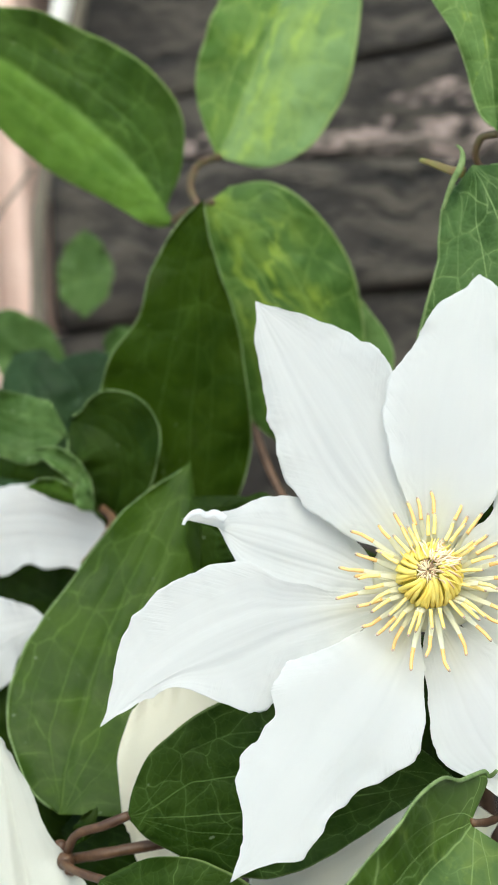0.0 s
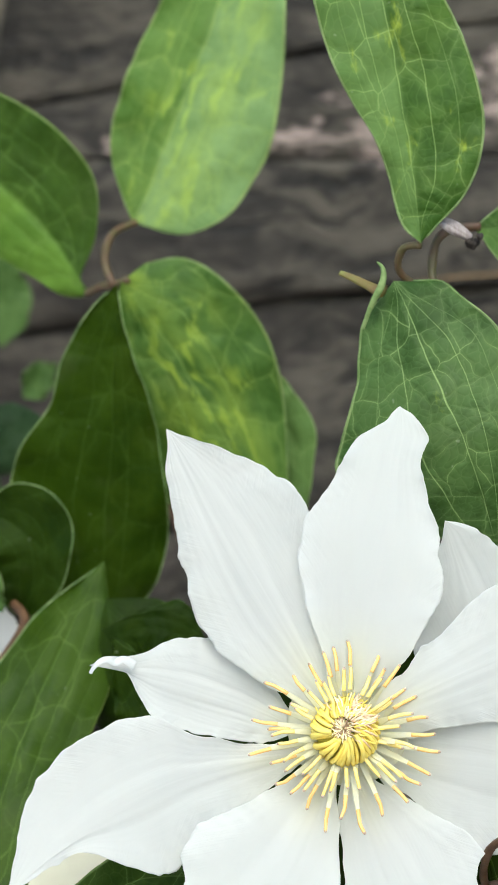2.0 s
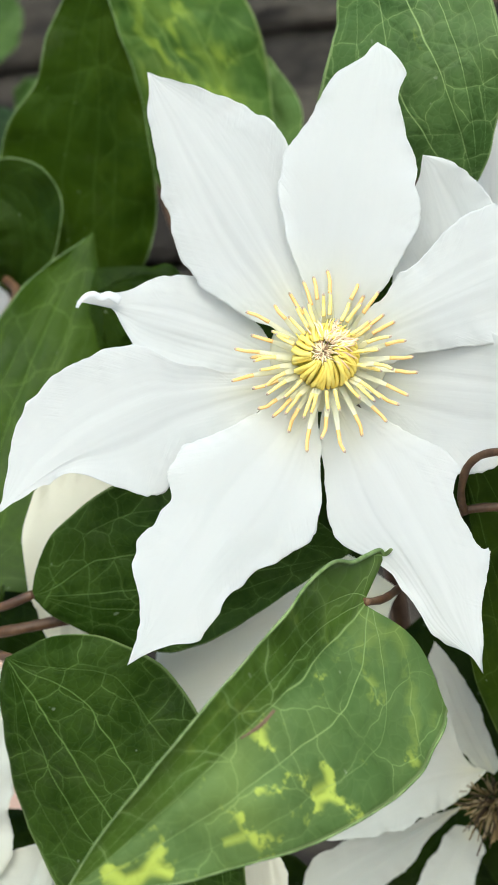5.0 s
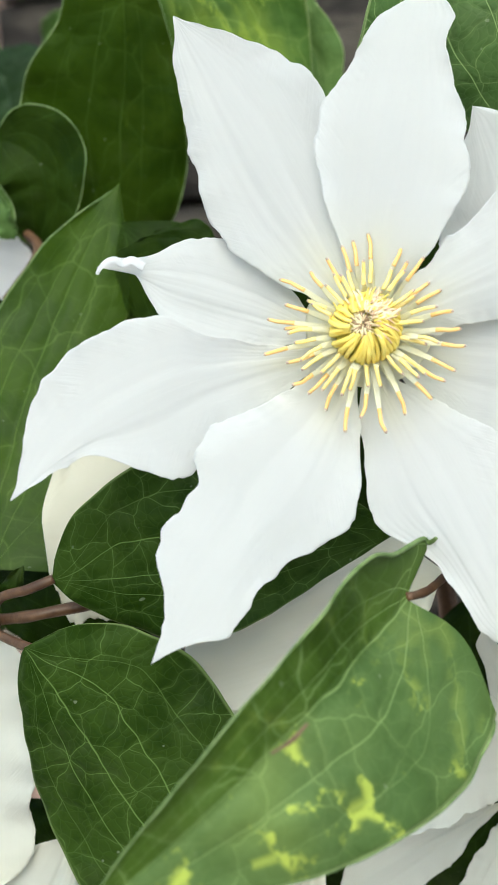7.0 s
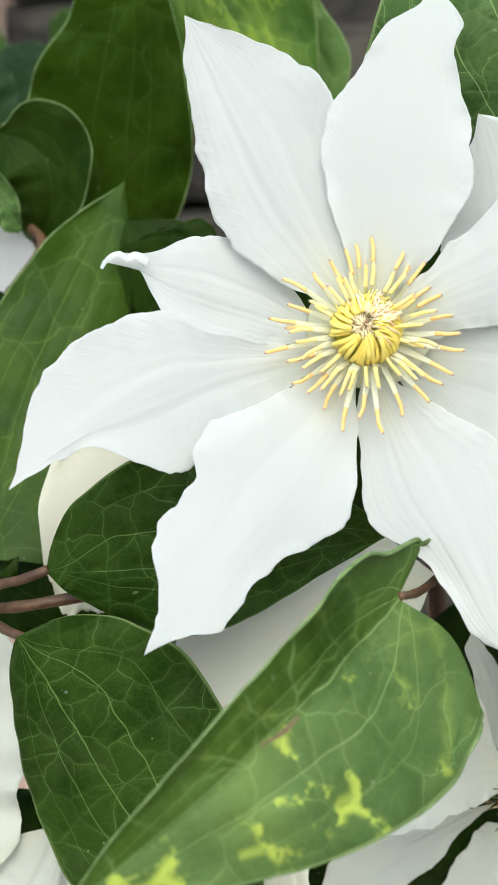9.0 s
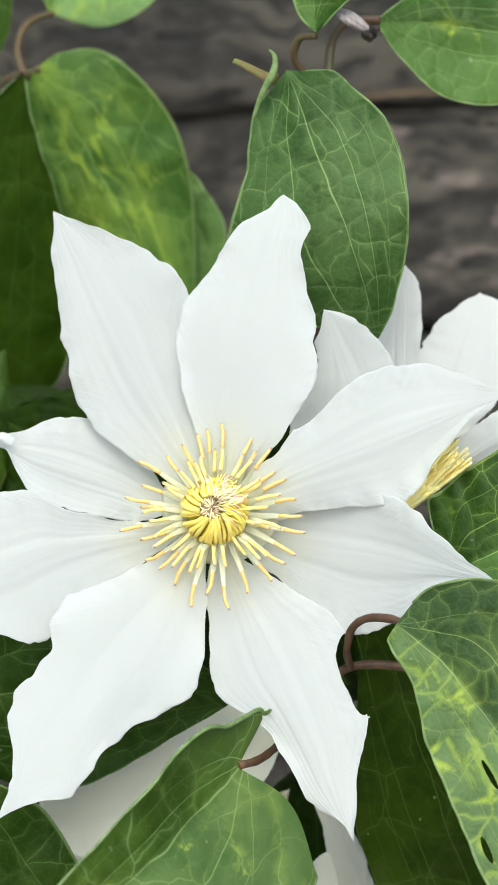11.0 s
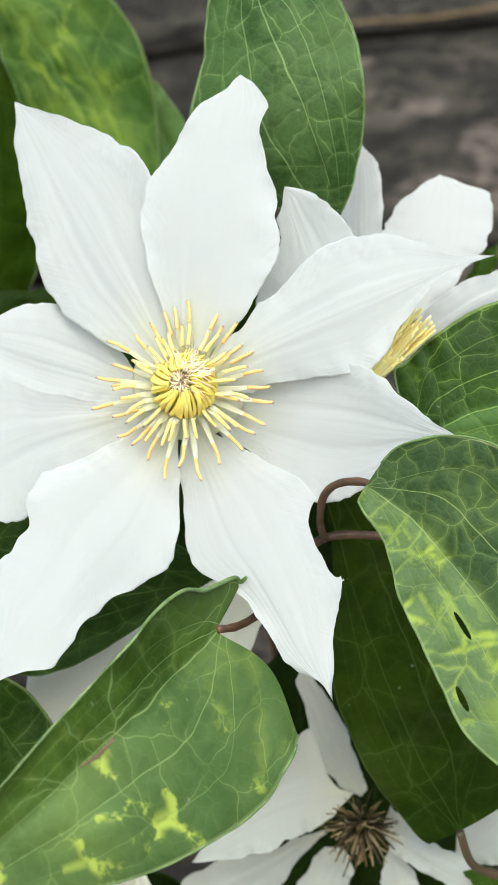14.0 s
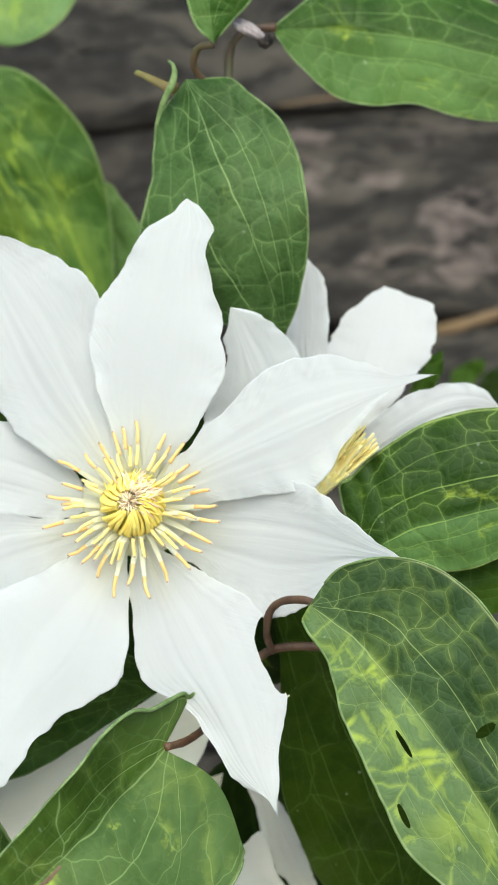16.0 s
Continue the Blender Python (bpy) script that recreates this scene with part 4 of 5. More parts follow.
leaf("mid", "small green leaf low down", (0.0580, 0.0300, 0.4817), (0.0540, 0.0300, 0.4869), (0.0487, 0.0300, 0.4889),
      [0.0, 0.2, 0.6, 1.2, 2.0, 2.7, 3.1, 2.8, 2.3, 1.5, 0.8, 0.2, 0.0],
      [0.0, 0.1, 0.6, 1.4, 2.7, 3.5, 2.8, 2.5, 1.5, 0.7, 0.3, 0.1, 0.0])
leaf("mid", "small leaf near the timbers", (0.0652, 0.2000, 0.6035), (0.0715, 0.2000, 0.6084), (0.0769, 0.2000, 0.6122),
      [0.0, 0.2, 0.9, 2.0, 3.4, 3.1, 2.9, 2.7, 1.9, 1.1, 0.5, 0.1, 0.0],
      [0.0, 0.3, 1.0, 2.2, 3.6, 3.8, 3.6, 3.3, 3.1, 2.0, 0.9, 0.2, 0.0])
leaf("dark", "small leaf near the timbers", (0.0726, 0.1900, 0.6022), (0.0796, 0.1900, 0.6060), (0.0899, 0.1900, 0.6096),
      [0.0, 0.1, 0.4, 1.0, 2.0, 3.4, 3.6, 3.4, 3.2, 1.9, 0.9, 0.2, 0.0],
      [0.0, 0.3, 1.2, 2.5, 4.0, 5.3, 5.6, 5.7, 5.8, 5.1, 2.4, 0.6, 0.0])
leaf("mid", "green leaf behind a white flower", (0.0543, 0.0700, 0.6103), (0.0592, 0.0700, 0.6160), (0.0636, 0.0700, 0.6231),
      [0.0, 0.1, 0.5, 1.1, 1.8, 2.4, 2.3, 2.2, 2.0, 1.8, 0.9, 0.2, 0.0],
      [0.0, 0.1, 0.4, 0.9, 1.6, 2.4, 2.3, 2.3, 2.2, 1.2, 0.5, 0.1, 0.0])
stem([(0.0488, 0.0100, 0.5048), (0.0502, 0.0120, 0.4985), (0.0524, 0.0160, 0.4946), (0.0582, 0.0200, 0.4911)], 0.00092, GREENSTEM)
# filler leaves behind the gaps; the dark there is shade put into their colour
leaf("dark", "green leaf deep in the vine, its shade put into the colour", (-0.1146, 0.0500, 0.4908), (-0.1030, 0.0440, 0.4677), (-0.0922, 0.0540, 0.4400),
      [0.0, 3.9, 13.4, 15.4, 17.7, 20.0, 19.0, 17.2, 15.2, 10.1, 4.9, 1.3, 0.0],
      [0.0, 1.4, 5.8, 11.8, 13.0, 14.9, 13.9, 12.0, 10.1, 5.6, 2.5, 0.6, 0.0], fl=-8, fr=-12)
leaf("dark", "green leaf deep in the vine, its shade put into the colour", (-0.1050, 0.0550, 0.5242), (-0.1129, 0.0490, 0.4994), (-0.1219, 0.0590, 0.4672),
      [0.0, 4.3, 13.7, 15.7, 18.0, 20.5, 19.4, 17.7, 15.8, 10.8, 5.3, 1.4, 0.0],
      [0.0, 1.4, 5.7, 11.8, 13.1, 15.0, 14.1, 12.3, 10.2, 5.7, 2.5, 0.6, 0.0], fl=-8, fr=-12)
leaf("dark", "green leaf deep in the vine, its shade put into the colour", (-0.0507, 0.0600, 0.4707), (-0.0249, 0.0540, 0.4580), (0.0008, 0.0640, 0.4436),
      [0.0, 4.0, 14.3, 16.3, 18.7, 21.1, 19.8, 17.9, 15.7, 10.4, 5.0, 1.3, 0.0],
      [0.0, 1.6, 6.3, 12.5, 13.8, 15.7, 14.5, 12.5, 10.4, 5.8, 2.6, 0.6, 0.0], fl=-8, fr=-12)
leaf("dark", "green leaf deep in the vine, its shade put into the colour", (0.0176, 0.0550, 0.4951), (0.0011, 0.0490, 0.4733), (-0.0132, 0.0590, 0.4413),
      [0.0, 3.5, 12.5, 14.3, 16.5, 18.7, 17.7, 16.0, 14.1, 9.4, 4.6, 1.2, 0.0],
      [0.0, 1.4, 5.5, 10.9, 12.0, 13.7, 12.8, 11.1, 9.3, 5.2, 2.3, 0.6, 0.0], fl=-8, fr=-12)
leaf("dark", "green leaf deep in the vine, its shade put into the colour", (-0.0062, 0.0650, 0.4830), (0.0214, 0.0590, 0.4768), (0.0489, 0.0690, 0.4701),
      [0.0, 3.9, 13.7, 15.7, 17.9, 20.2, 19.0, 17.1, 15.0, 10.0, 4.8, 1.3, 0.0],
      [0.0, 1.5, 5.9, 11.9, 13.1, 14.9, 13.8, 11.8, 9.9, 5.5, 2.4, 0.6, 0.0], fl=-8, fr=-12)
leaf("dark", "green leaf deep in the vine, its shade put into the colour", (0.0284, 0.0600, 0.4999), (0.0383, 0.0540, 0.4769), (0.0523, 0.0640, 0.4501),
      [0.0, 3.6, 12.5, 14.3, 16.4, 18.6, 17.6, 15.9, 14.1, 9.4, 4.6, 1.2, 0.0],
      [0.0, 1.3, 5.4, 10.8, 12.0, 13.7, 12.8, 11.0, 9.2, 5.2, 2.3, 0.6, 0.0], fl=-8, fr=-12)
leaf("dark", "green leaf deep in the vine, its shade put into the colour", (0.0124, 0.0600, 0.5347), (0.0138, 0.0540, 0.5081), (0.0184, 0.0640, 0.4767),
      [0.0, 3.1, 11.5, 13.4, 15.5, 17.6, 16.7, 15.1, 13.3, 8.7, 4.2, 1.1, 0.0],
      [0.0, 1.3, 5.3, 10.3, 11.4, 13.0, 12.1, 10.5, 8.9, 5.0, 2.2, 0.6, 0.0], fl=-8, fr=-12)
leaf("dark", "green leaf deep in the vine, its shade put into the colour", (0.0083, 0.0300, 0.5787), (0.0206, 0.0240, 0.5658), (0.0344, 0.0340, 0.5531),
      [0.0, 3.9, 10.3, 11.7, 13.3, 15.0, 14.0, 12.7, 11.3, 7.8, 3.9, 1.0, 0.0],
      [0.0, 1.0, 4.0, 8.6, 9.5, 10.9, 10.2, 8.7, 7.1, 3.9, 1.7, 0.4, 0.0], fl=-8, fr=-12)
leaf("dark", "green leaf deep in the vine, its shade put into the colour", (-0.1366, 0.1000, 0.6070), (-0.1105, 0.0940, 0.5946), (-0.0873, 0.1040, 0.5862),
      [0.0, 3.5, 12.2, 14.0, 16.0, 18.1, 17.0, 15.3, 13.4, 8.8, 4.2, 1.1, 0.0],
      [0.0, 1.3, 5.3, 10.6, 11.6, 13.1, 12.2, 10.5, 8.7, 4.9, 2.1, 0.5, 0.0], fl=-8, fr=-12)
leaf("dark", "green leaf deep in the vine, its shade put into the colour", (-0.1161, 0.0700, 0.5860), (-0.1099, 0.0640, 0.5665), (-0.1047, 0.0740, 0.5465),
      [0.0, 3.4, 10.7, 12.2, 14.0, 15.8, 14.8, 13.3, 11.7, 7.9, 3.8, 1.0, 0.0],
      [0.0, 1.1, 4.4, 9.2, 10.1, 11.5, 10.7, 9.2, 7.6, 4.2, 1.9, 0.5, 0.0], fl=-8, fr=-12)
leaf("dark", "green leaf deep in the vine, its shade put into the colour", (-0.0592, 0.0700, 0.6196), (-0.0535, 0.0640, 0.5973), (-0.0463, 0.0740, 0.5738),
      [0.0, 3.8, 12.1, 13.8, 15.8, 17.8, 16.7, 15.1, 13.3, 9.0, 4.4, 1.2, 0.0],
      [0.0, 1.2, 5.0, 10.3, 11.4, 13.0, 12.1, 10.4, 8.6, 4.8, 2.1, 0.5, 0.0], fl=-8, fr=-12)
leaf("dark", "green leaf deep in the vine, its shade put into the colour", (-0.0118, 0.0600, 0.5185), (-0.0400, 0.0540, 0.5073), (-0.0700, 0.0640, 0.4850),
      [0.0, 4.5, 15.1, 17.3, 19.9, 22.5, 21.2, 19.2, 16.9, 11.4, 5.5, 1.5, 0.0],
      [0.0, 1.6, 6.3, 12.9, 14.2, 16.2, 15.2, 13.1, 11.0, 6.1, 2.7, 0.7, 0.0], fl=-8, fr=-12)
leaf("dark", "green leaf deep in the vine, its shade put into the colour", (-0.0889, 0.0450, 0.5458), (-0.0708, 0.0390, 0.5386), (-0.0557, 0.0490, 0.5314),
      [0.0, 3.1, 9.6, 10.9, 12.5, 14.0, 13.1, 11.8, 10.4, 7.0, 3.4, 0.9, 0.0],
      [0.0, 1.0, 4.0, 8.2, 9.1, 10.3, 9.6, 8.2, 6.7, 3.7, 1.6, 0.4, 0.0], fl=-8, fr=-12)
leaf("dark", "green leaf deep in the vine, its shade put into the colour", (0.0193, 0.0400, 0.5829), (0.0258, 0.0340, 0.5663), (0.0358, 0.0440, 0.5491),
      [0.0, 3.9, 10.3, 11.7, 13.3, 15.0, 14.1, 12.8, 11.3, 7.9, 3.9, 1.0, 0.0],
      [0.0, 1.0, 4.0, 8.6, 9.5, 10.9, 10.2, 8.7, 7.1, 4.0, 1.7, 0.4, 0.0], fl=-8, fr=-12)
leaf("dark", "green leaf deep in the vine, its shade put into the colour", (0.0187, 0.0500, 0.6232), (0.0098, 0.0440, 0.6105), (0.0006, 0.0540, 0.5953),
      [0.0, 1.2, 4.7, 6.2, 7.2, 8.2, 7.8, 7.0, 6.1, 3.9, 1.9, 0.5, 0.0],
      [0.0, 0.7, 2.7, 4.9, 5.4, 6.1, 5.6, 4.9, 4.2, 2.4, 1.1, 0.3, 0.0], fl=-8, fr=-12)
leaf("dark", "green leaf deep in the vine, its shade put into the colour", (-0.0845, 0.0300, 0.5023), (-0.0826, 0.0240, 0.4883), (-0.0829, 0.0340, 0.4684),
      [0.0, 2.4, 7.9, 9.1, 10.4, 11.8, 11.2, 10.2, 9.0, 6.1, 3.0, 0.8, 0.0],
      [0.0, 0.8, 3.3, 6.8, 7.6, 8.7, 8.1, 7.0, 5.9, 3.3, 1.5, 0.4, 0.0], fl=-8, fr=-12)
leaf("dark", "green leaf deep in the vine, its shade put into the colour", (-0.0129, 0.0450, 0.5878), (-0.0108, 0.0390, 0.5629), (-0.0054, 0.0490, 0.5345),
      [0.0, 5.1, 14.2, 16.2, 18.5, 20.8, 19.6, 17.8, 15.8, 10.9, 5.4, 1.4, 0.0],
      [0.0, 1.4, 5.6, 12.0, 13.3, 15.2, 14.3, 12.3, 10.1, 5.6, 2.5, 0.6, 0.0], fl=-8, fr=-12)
leaf("dark", "green leaf deep in the vine, its shade put into the colour", (-0.0508, 0.0500, 0.5924), (-0.0255, 0.0440, 0.5909), (-0.0031, 0.0540, 0.5918),
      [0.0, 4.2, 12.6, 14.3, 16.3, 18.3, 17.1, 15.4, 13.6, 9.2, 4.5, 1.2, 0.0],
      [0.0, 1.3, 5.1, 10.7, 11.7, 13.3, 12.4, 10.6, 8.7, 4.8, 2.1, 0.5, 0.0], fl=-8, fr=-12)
leaf("dark", "green leaf deep in the vine, its shade put into the colour", (0.0183, 0.0500, 0.6189), (0.0057, 0.0440, 0.6065), (-0.0065, 0.0540, 0.5899),
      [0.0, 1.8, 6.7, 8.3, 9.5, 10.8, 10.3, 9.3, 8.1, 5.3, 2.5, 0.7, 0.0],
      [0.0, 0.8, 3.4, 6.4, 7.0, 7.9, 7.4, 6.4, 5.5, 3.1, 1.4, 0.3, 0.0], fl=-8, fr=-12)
leaf("dark", "green leaf deep in the vine, its shade put into the colour", (0.0551, 0.0200, 0.5635), (0.0638, 0.0140, 0.5414), (0.0776, 0.0240, 0.5168),
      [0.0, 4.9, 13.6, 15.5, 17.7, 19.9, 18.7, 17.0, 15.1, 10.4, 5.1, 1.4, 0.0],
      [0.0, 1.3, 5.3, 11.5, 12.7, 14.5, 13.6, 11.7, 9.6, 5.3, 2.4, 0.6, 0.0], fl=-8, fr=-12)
leaf("dark", "green leaf deep in the vine, its shade put into the colour", (-0.1072, 0.0500, 0.5511), (-0.0927, 0.0440, 0.5460), (-0.0827, 0.0540, 0.5401),
      [0.0, 1.7, 6.3, 7.2, 8.2, 9.3, 8.7, 7.8, 6.9, 4.5, 2.2, 0.6, 0.0],
      [0.0, 0.7, 2.8, 5.5, 6.0, 6.8, 6.3, 5.4, 4.6, 2.5, 1.1, 0.3, 0.0], fl=-8, fr=-12)
leaf("olive", "olive leaf deep in the vine", (-0.0907, 0.0600, 0.5527), (-0.0932, 0.0540, 0.5415), (-0.0990, 0.0640, 0.5264),
      [0.0, 1.6, 5.7, 6.6, 7.6, 8.6, 8.2, 7.4, 6.6, 4.3, 2.1, 0.6, 0.0],
      [0.0, 0.6, 2.5, 5.0, 5.5, 6.3, 5.9, 5.1, 4.3, 2.4, 1.1, 0.3, 0.0], fl=-8, fr=-12)
leaf("dusk", "blue-green leaf near the end of the timbers", (-0.1249, 0.1500, 0.6660), (-0.1160, 0.1440, 0.6477), (-0.1088, 0.1540, 0.6317),
      [0.0, 2.3, 8.5, 9.9, 11.4, 12.9, 12.2, 10.9, 9.6, 6.3, 3.0, 0.8, 0.0],
      [0.0, 1.0, 3.9, 7.6, 8.4, 9.5, 8.8, 7.6, 6.4, 3.6, 1.6, 0.4, 0.0], fl=-8, fr=-12)
leaf("dark", "green leaf deep in the vine, its shade put into the colour", (-0.1170, 0.1600, 0.6511), (-0.1254, 0.1540, 0.6338), (-0.1362, 0.1640, 0.6151),
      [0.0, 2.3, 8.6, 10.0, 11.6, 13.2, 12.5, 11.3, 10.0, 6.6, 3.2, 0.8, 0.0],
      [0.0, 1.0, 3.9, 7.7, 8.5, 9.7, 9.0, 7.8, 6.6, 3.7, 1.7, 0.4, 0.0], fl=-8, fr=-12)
leaf("dusk", "blue-green leaf near the end of the timbers", (-0.0966, 0.1700, 0.6633), (-0.1129, 0.1640, 0.6566), (-0.1331, 0.1740, 0.6481),
      [0.0, 2.1, 7.8, 9.1, 10.5, 11.9, 11.3, 10.2, 9.0, 5.9, 2.9, 0.8, 0.0],
      [0.0, 0.9, 3.5, 6.9, 7.6, 8.7, 8.1, 7.0, 5.9, 3.3, 1.5, 0.4, 0.0], fl=-8, fr=-12)
leaf("dusk", "blue-green leaf near the end of the timbers", (-0.1311, 0.1500, 0.6303), (-0.1291, 0.1440, 0.6107), (-0.1289, 0.1540, 0.5910),
      [0.0, 2.7, 9.5, 10.9, 12.6, 14.2, 13.5, 12.2, 10.7, 7.1, 3.4, 0.9, 0.0],
      [0.0, 1.0, 4.1, 8.3, 9.2, 10.4, 9.8, 8.4, 7.0, 3.9, 1.7, 0.4, 0.0], fl=-8, fr=-12)


# a dried bud on a leaf joint, with black crumbs of its base
bud = thing("dried_bud", (0.0262, 0.0420, 0.6962), "dry downy grey-lilac bud with a crumbled black base on a stem", "bud")
BUD_AT = Vector((0.0262, 0.0420, 0.6962))
for k in range(9):
    a = k * 2.4
    off = Vector((0.0006 * math.cos(a), -0.0008 + 0.0004 * math.sin(a), 0.0005 * math.sin(a)))
    part("scale", shift(tube([Vector((0.0224, 0.0410, 0.6986)) + off * 0.4, Vector((0.0240, 0.0408, 0.6976)) + off * 1.6, Vector((0.0262, 0.0412, 0.6962)) + off * 1.6, Vector((0.0282, 0.0418, 0.6948)) + off * 0.6], 0.0005, sides=7, lump=0.2, taper=1.3), BUD_AT), DOWN, bud)
rnd = random.Random(31)
for k in range(14):
    c = Vector((0.0288, 0.0416, 0.6936)) + Vector((rnd.gauss(0, 0.0011), rnd.gauss(0, 0.0006), rnd.gauss(0, 0.0006)))
    bm = bmesh.new()
    bmesh.ops.create_icosphere(bm, subdivisions=2, radius=rnd.uniform(0.0004, 0.0009), matrix=Matrix.Translation(c - BUD_AT))
    for v in bm.verts:
        v.co += Vector((1, 1, 1)) * 0.0003 * noise.noise(v.co * 1500)
    part("crumb", bm, CRUMB, bud)

# knot where the stalks part, and a small shoot in the axil
rnd = random.Random(8)
bm = bmesh.new()
for c, r in (((-0.0800, 0.0150, 0.5442), 0.0019), ((-0.0812, 0.0160, 0.5470), 0.0015), ((-0.0790, 0.0140, 0.5424), 0.0012)):
    bmesh.ops.create_icosphere(bm, subdivisions=3, radius=r, matrix=Matrix.Translation(Vector(c) - VO))
for v in bm.verts:
    v.co += v.co.normalized() * 0.0004 * noise.noise(v.co * 900)
part("knot", bm, STEM, vine, "swollen brown stem joint")
leaf("dark", "small dark red-green bract", (-0.0800, 0.0200, 0.5470), (-0.0770, 0.0200, 0.5500), (-0.0745, 0.0220, 0.5540), [0.0, 0.5, 1.2, 1.8, 2.0, 1.7, 1.0, 0.4, 0.0], [0.0, 0.5, 1.2, 1.8, 2.0, 1.7, 1.0, 0.4, 0.0], nu=24, nv=8)
# little leaves crowding behind the pointed leaf
leaf("far", "tiny yellow-green leaf in a leaf joint", (-0.0842, 0.0700, 0.6175), (-0.0856, 0.0690, 0.6222), (-0.0862, 0.0700, 0.6275), [0.0, 0.8, 1.8, 2.4, 2.4, 1.8, 1.0, 0.3, 0.0], [0.0, 0.6, 1.4, 1.9, 1.9, 1.5, 0.8, 0.2, 0.0], nu=24, nv=8, rim="l")
leaf("far", "tiny yellow-green leaf in a leaf joint", (-0.0850, 0.0740, 0.6200), (-0.0905, 0.0730, 0.6300), (-0.1000, 0.0740, 0.6330), [0.0, 0.8, 1.8, 2.6, 2.8, 2.3, 1.4, 0.4, 0.0], [0.0, 0.6, 1.4, 2.0, 2.4, 2.0, 1.0, 0.3, 0.0], nu=24, nv=8, fl=25, fr=20, rim="lr")
leaf("mid", "tiny green leaf in a leaf joint", (-0.0860, 0.0720, 0.6190), (-0.0930, 0.0715, 0.6235), (-0.1010, 0.0720, 0.6245), [0.0, 0.8, 1.8, 2.6, 2.8, 2.3, 1.4, 0.4, 0.0], [0.0, 0.6, 1.4, 2.0, 2.4, 2.0, 1.0, 0.3, 0.0], nu=24, nv=8, fl=-25, fr=20, rim="r")


# ---- flowers ----
def petal(owner, material, at, base, mid, tip, left, right, **k):
    k.setdefault("wave", 0.0022)
    k.setdefault("ridge", 0.00005)
    k.setdefault("teeth", 0.0010)
    k.setdefault("nu", 130)
    k.setdefault("nv", 28)
    k.setdefault("thick", 0.0002)
    k.setdefault("ragged", 0.05)
    k.setdefault("seed", (base[0] * 913 + tip[2] * 577) % 50)
    return part("petal", shift(blade(base, mid, tip, left, right, **k), at), material, owner)


FO = Vector((0.0, 0.004, 0.6))
flower = thing("clematis_flower", FO, "large open white clematis flower with yellow stamens", "flower", "flowers of the vine")
petal(flower, WHITE, FO, (-0.0025, 0.0040, 0.6030), (-0.0183, 0.0100, 0.6312), (-0.0337, 0.0170, 0.6585),
      [0.0, 0.4, 1.4, 3.2, 5.5, 8.5, 10.1, 11.9, 13.8, 14.1, 13.3, 11.7, 10.0, 8.4, 6.9, 5.4, 3.9, 2.3, 1.0, 0.3, 0.0],
      [0.0, 0.2, 0.9, 2.0, 3.5, 5.3, 6.7, 8.3, 10.2, 12.2, 14.6, 16.4, 15.5, 12.8, 10.3, 7.3, 4.8, 2.7, 1.2, 0.3, 0.0])
petal(flower, WHITE, FO, (-0.0001, 0.0030, 0.6043), (0.0070, 0.0070, 0.6332), (0.0130, 0.0160, 0.6604),
      [0.0, 0.3, 1.1, 2.5, 4.3, 6.6, 8.7, 10.7, 12.6, 14.0, 14.5, 14.1, 12.3, 10.3, 9.2, 8.2, 4.9, 2.1, 1.2, 0.4, 0.0],
      [0.0, 0.5, 1.8, 4.0, 7.0, 8.7, 10.5, 11.8, 13.1, 14.1, 13.4, 11.6, 9.7, 7.8, 6.0, 5.9, 6.3, 4.6, 2.5, 0.6, 0.0])
petal(flower, WHITE, FO, (0.0035, 0.0020, 0.6012), (0.0313, 0.0040, 0.6127), (0.0616, 0.0140, 0.6213),
      [0.0, 0.2, 0.8, 1.8, 3.3, 4.6, 6.0, 7.4, 8.8, 10.6, 12.3, 12.9, 11.8, 10.2, 7.3, 4.2, 2.0, 1.1, 0.5, 0.1, 0.0],
      [0.0, 0.5, 1.8, 3.9, 6.5, 7.1, 7.9, 9.1, 10.4, 11.7, 13.1, 10.8, 7.5, 4.3, 1.7, 0.0, 0.0, 0.0, 0.0, 0.0, 0.0], fl=-4, fr=-5)
petal(flower, WHITE, FO, (0.0043, 0.0060, 0.5936), (0.0301, 0.0040, 0.5892), (0.0526, -0.0080, 0.5876),
      [0.0, 0.8, 3.2, 7.1, 10.2, 11.3, 12.4, 13.7, 14.5, 14.1, 13.8, 12.7, 10.5, 8.1, 5.8, 3.8, 2.5, 1.4, 0.6, 0.2, 0.0],
      [0.0, 0.8, 3.2, 4.8, 5.7, 6.8, 8.4, 10.4, 12.5, 14.7, 14.0, 12.1, 9.3, 5.3, 3.5, 2.1, 1.3, 0.7, 0.3, 0.1, 0.0], fl=-2, fr=8)
petal(flower, WHITE, FO, (0.0001, 0.0030, 0.5923), (0.0119, -0.0060, 0.5670), (0.0268, -0.0200, 0.5411),
      [0.0, 0.3, 1.1, 2.5, 4.4, 6.7, 8.9, 11.1, 14.5, 16.0, 16.1, 15.5, 14.5, 12.5, 8.8, 5.8, 3.6, 2.2, 1.0, 0.3, 0.0],
      [0.0, 0.9, 2.1, 3.9, 5.5, 6.2, 7.4, 9.1, 10.8, 11.7, 9.8, 6.6, 5.5, 4.7, 4.9, 3.6, 1.8, 0.3, 0.1, 0.0, 0.0], nu=130, nv=36, holes=((0.575, -1.0, 0.13, 0.24),))
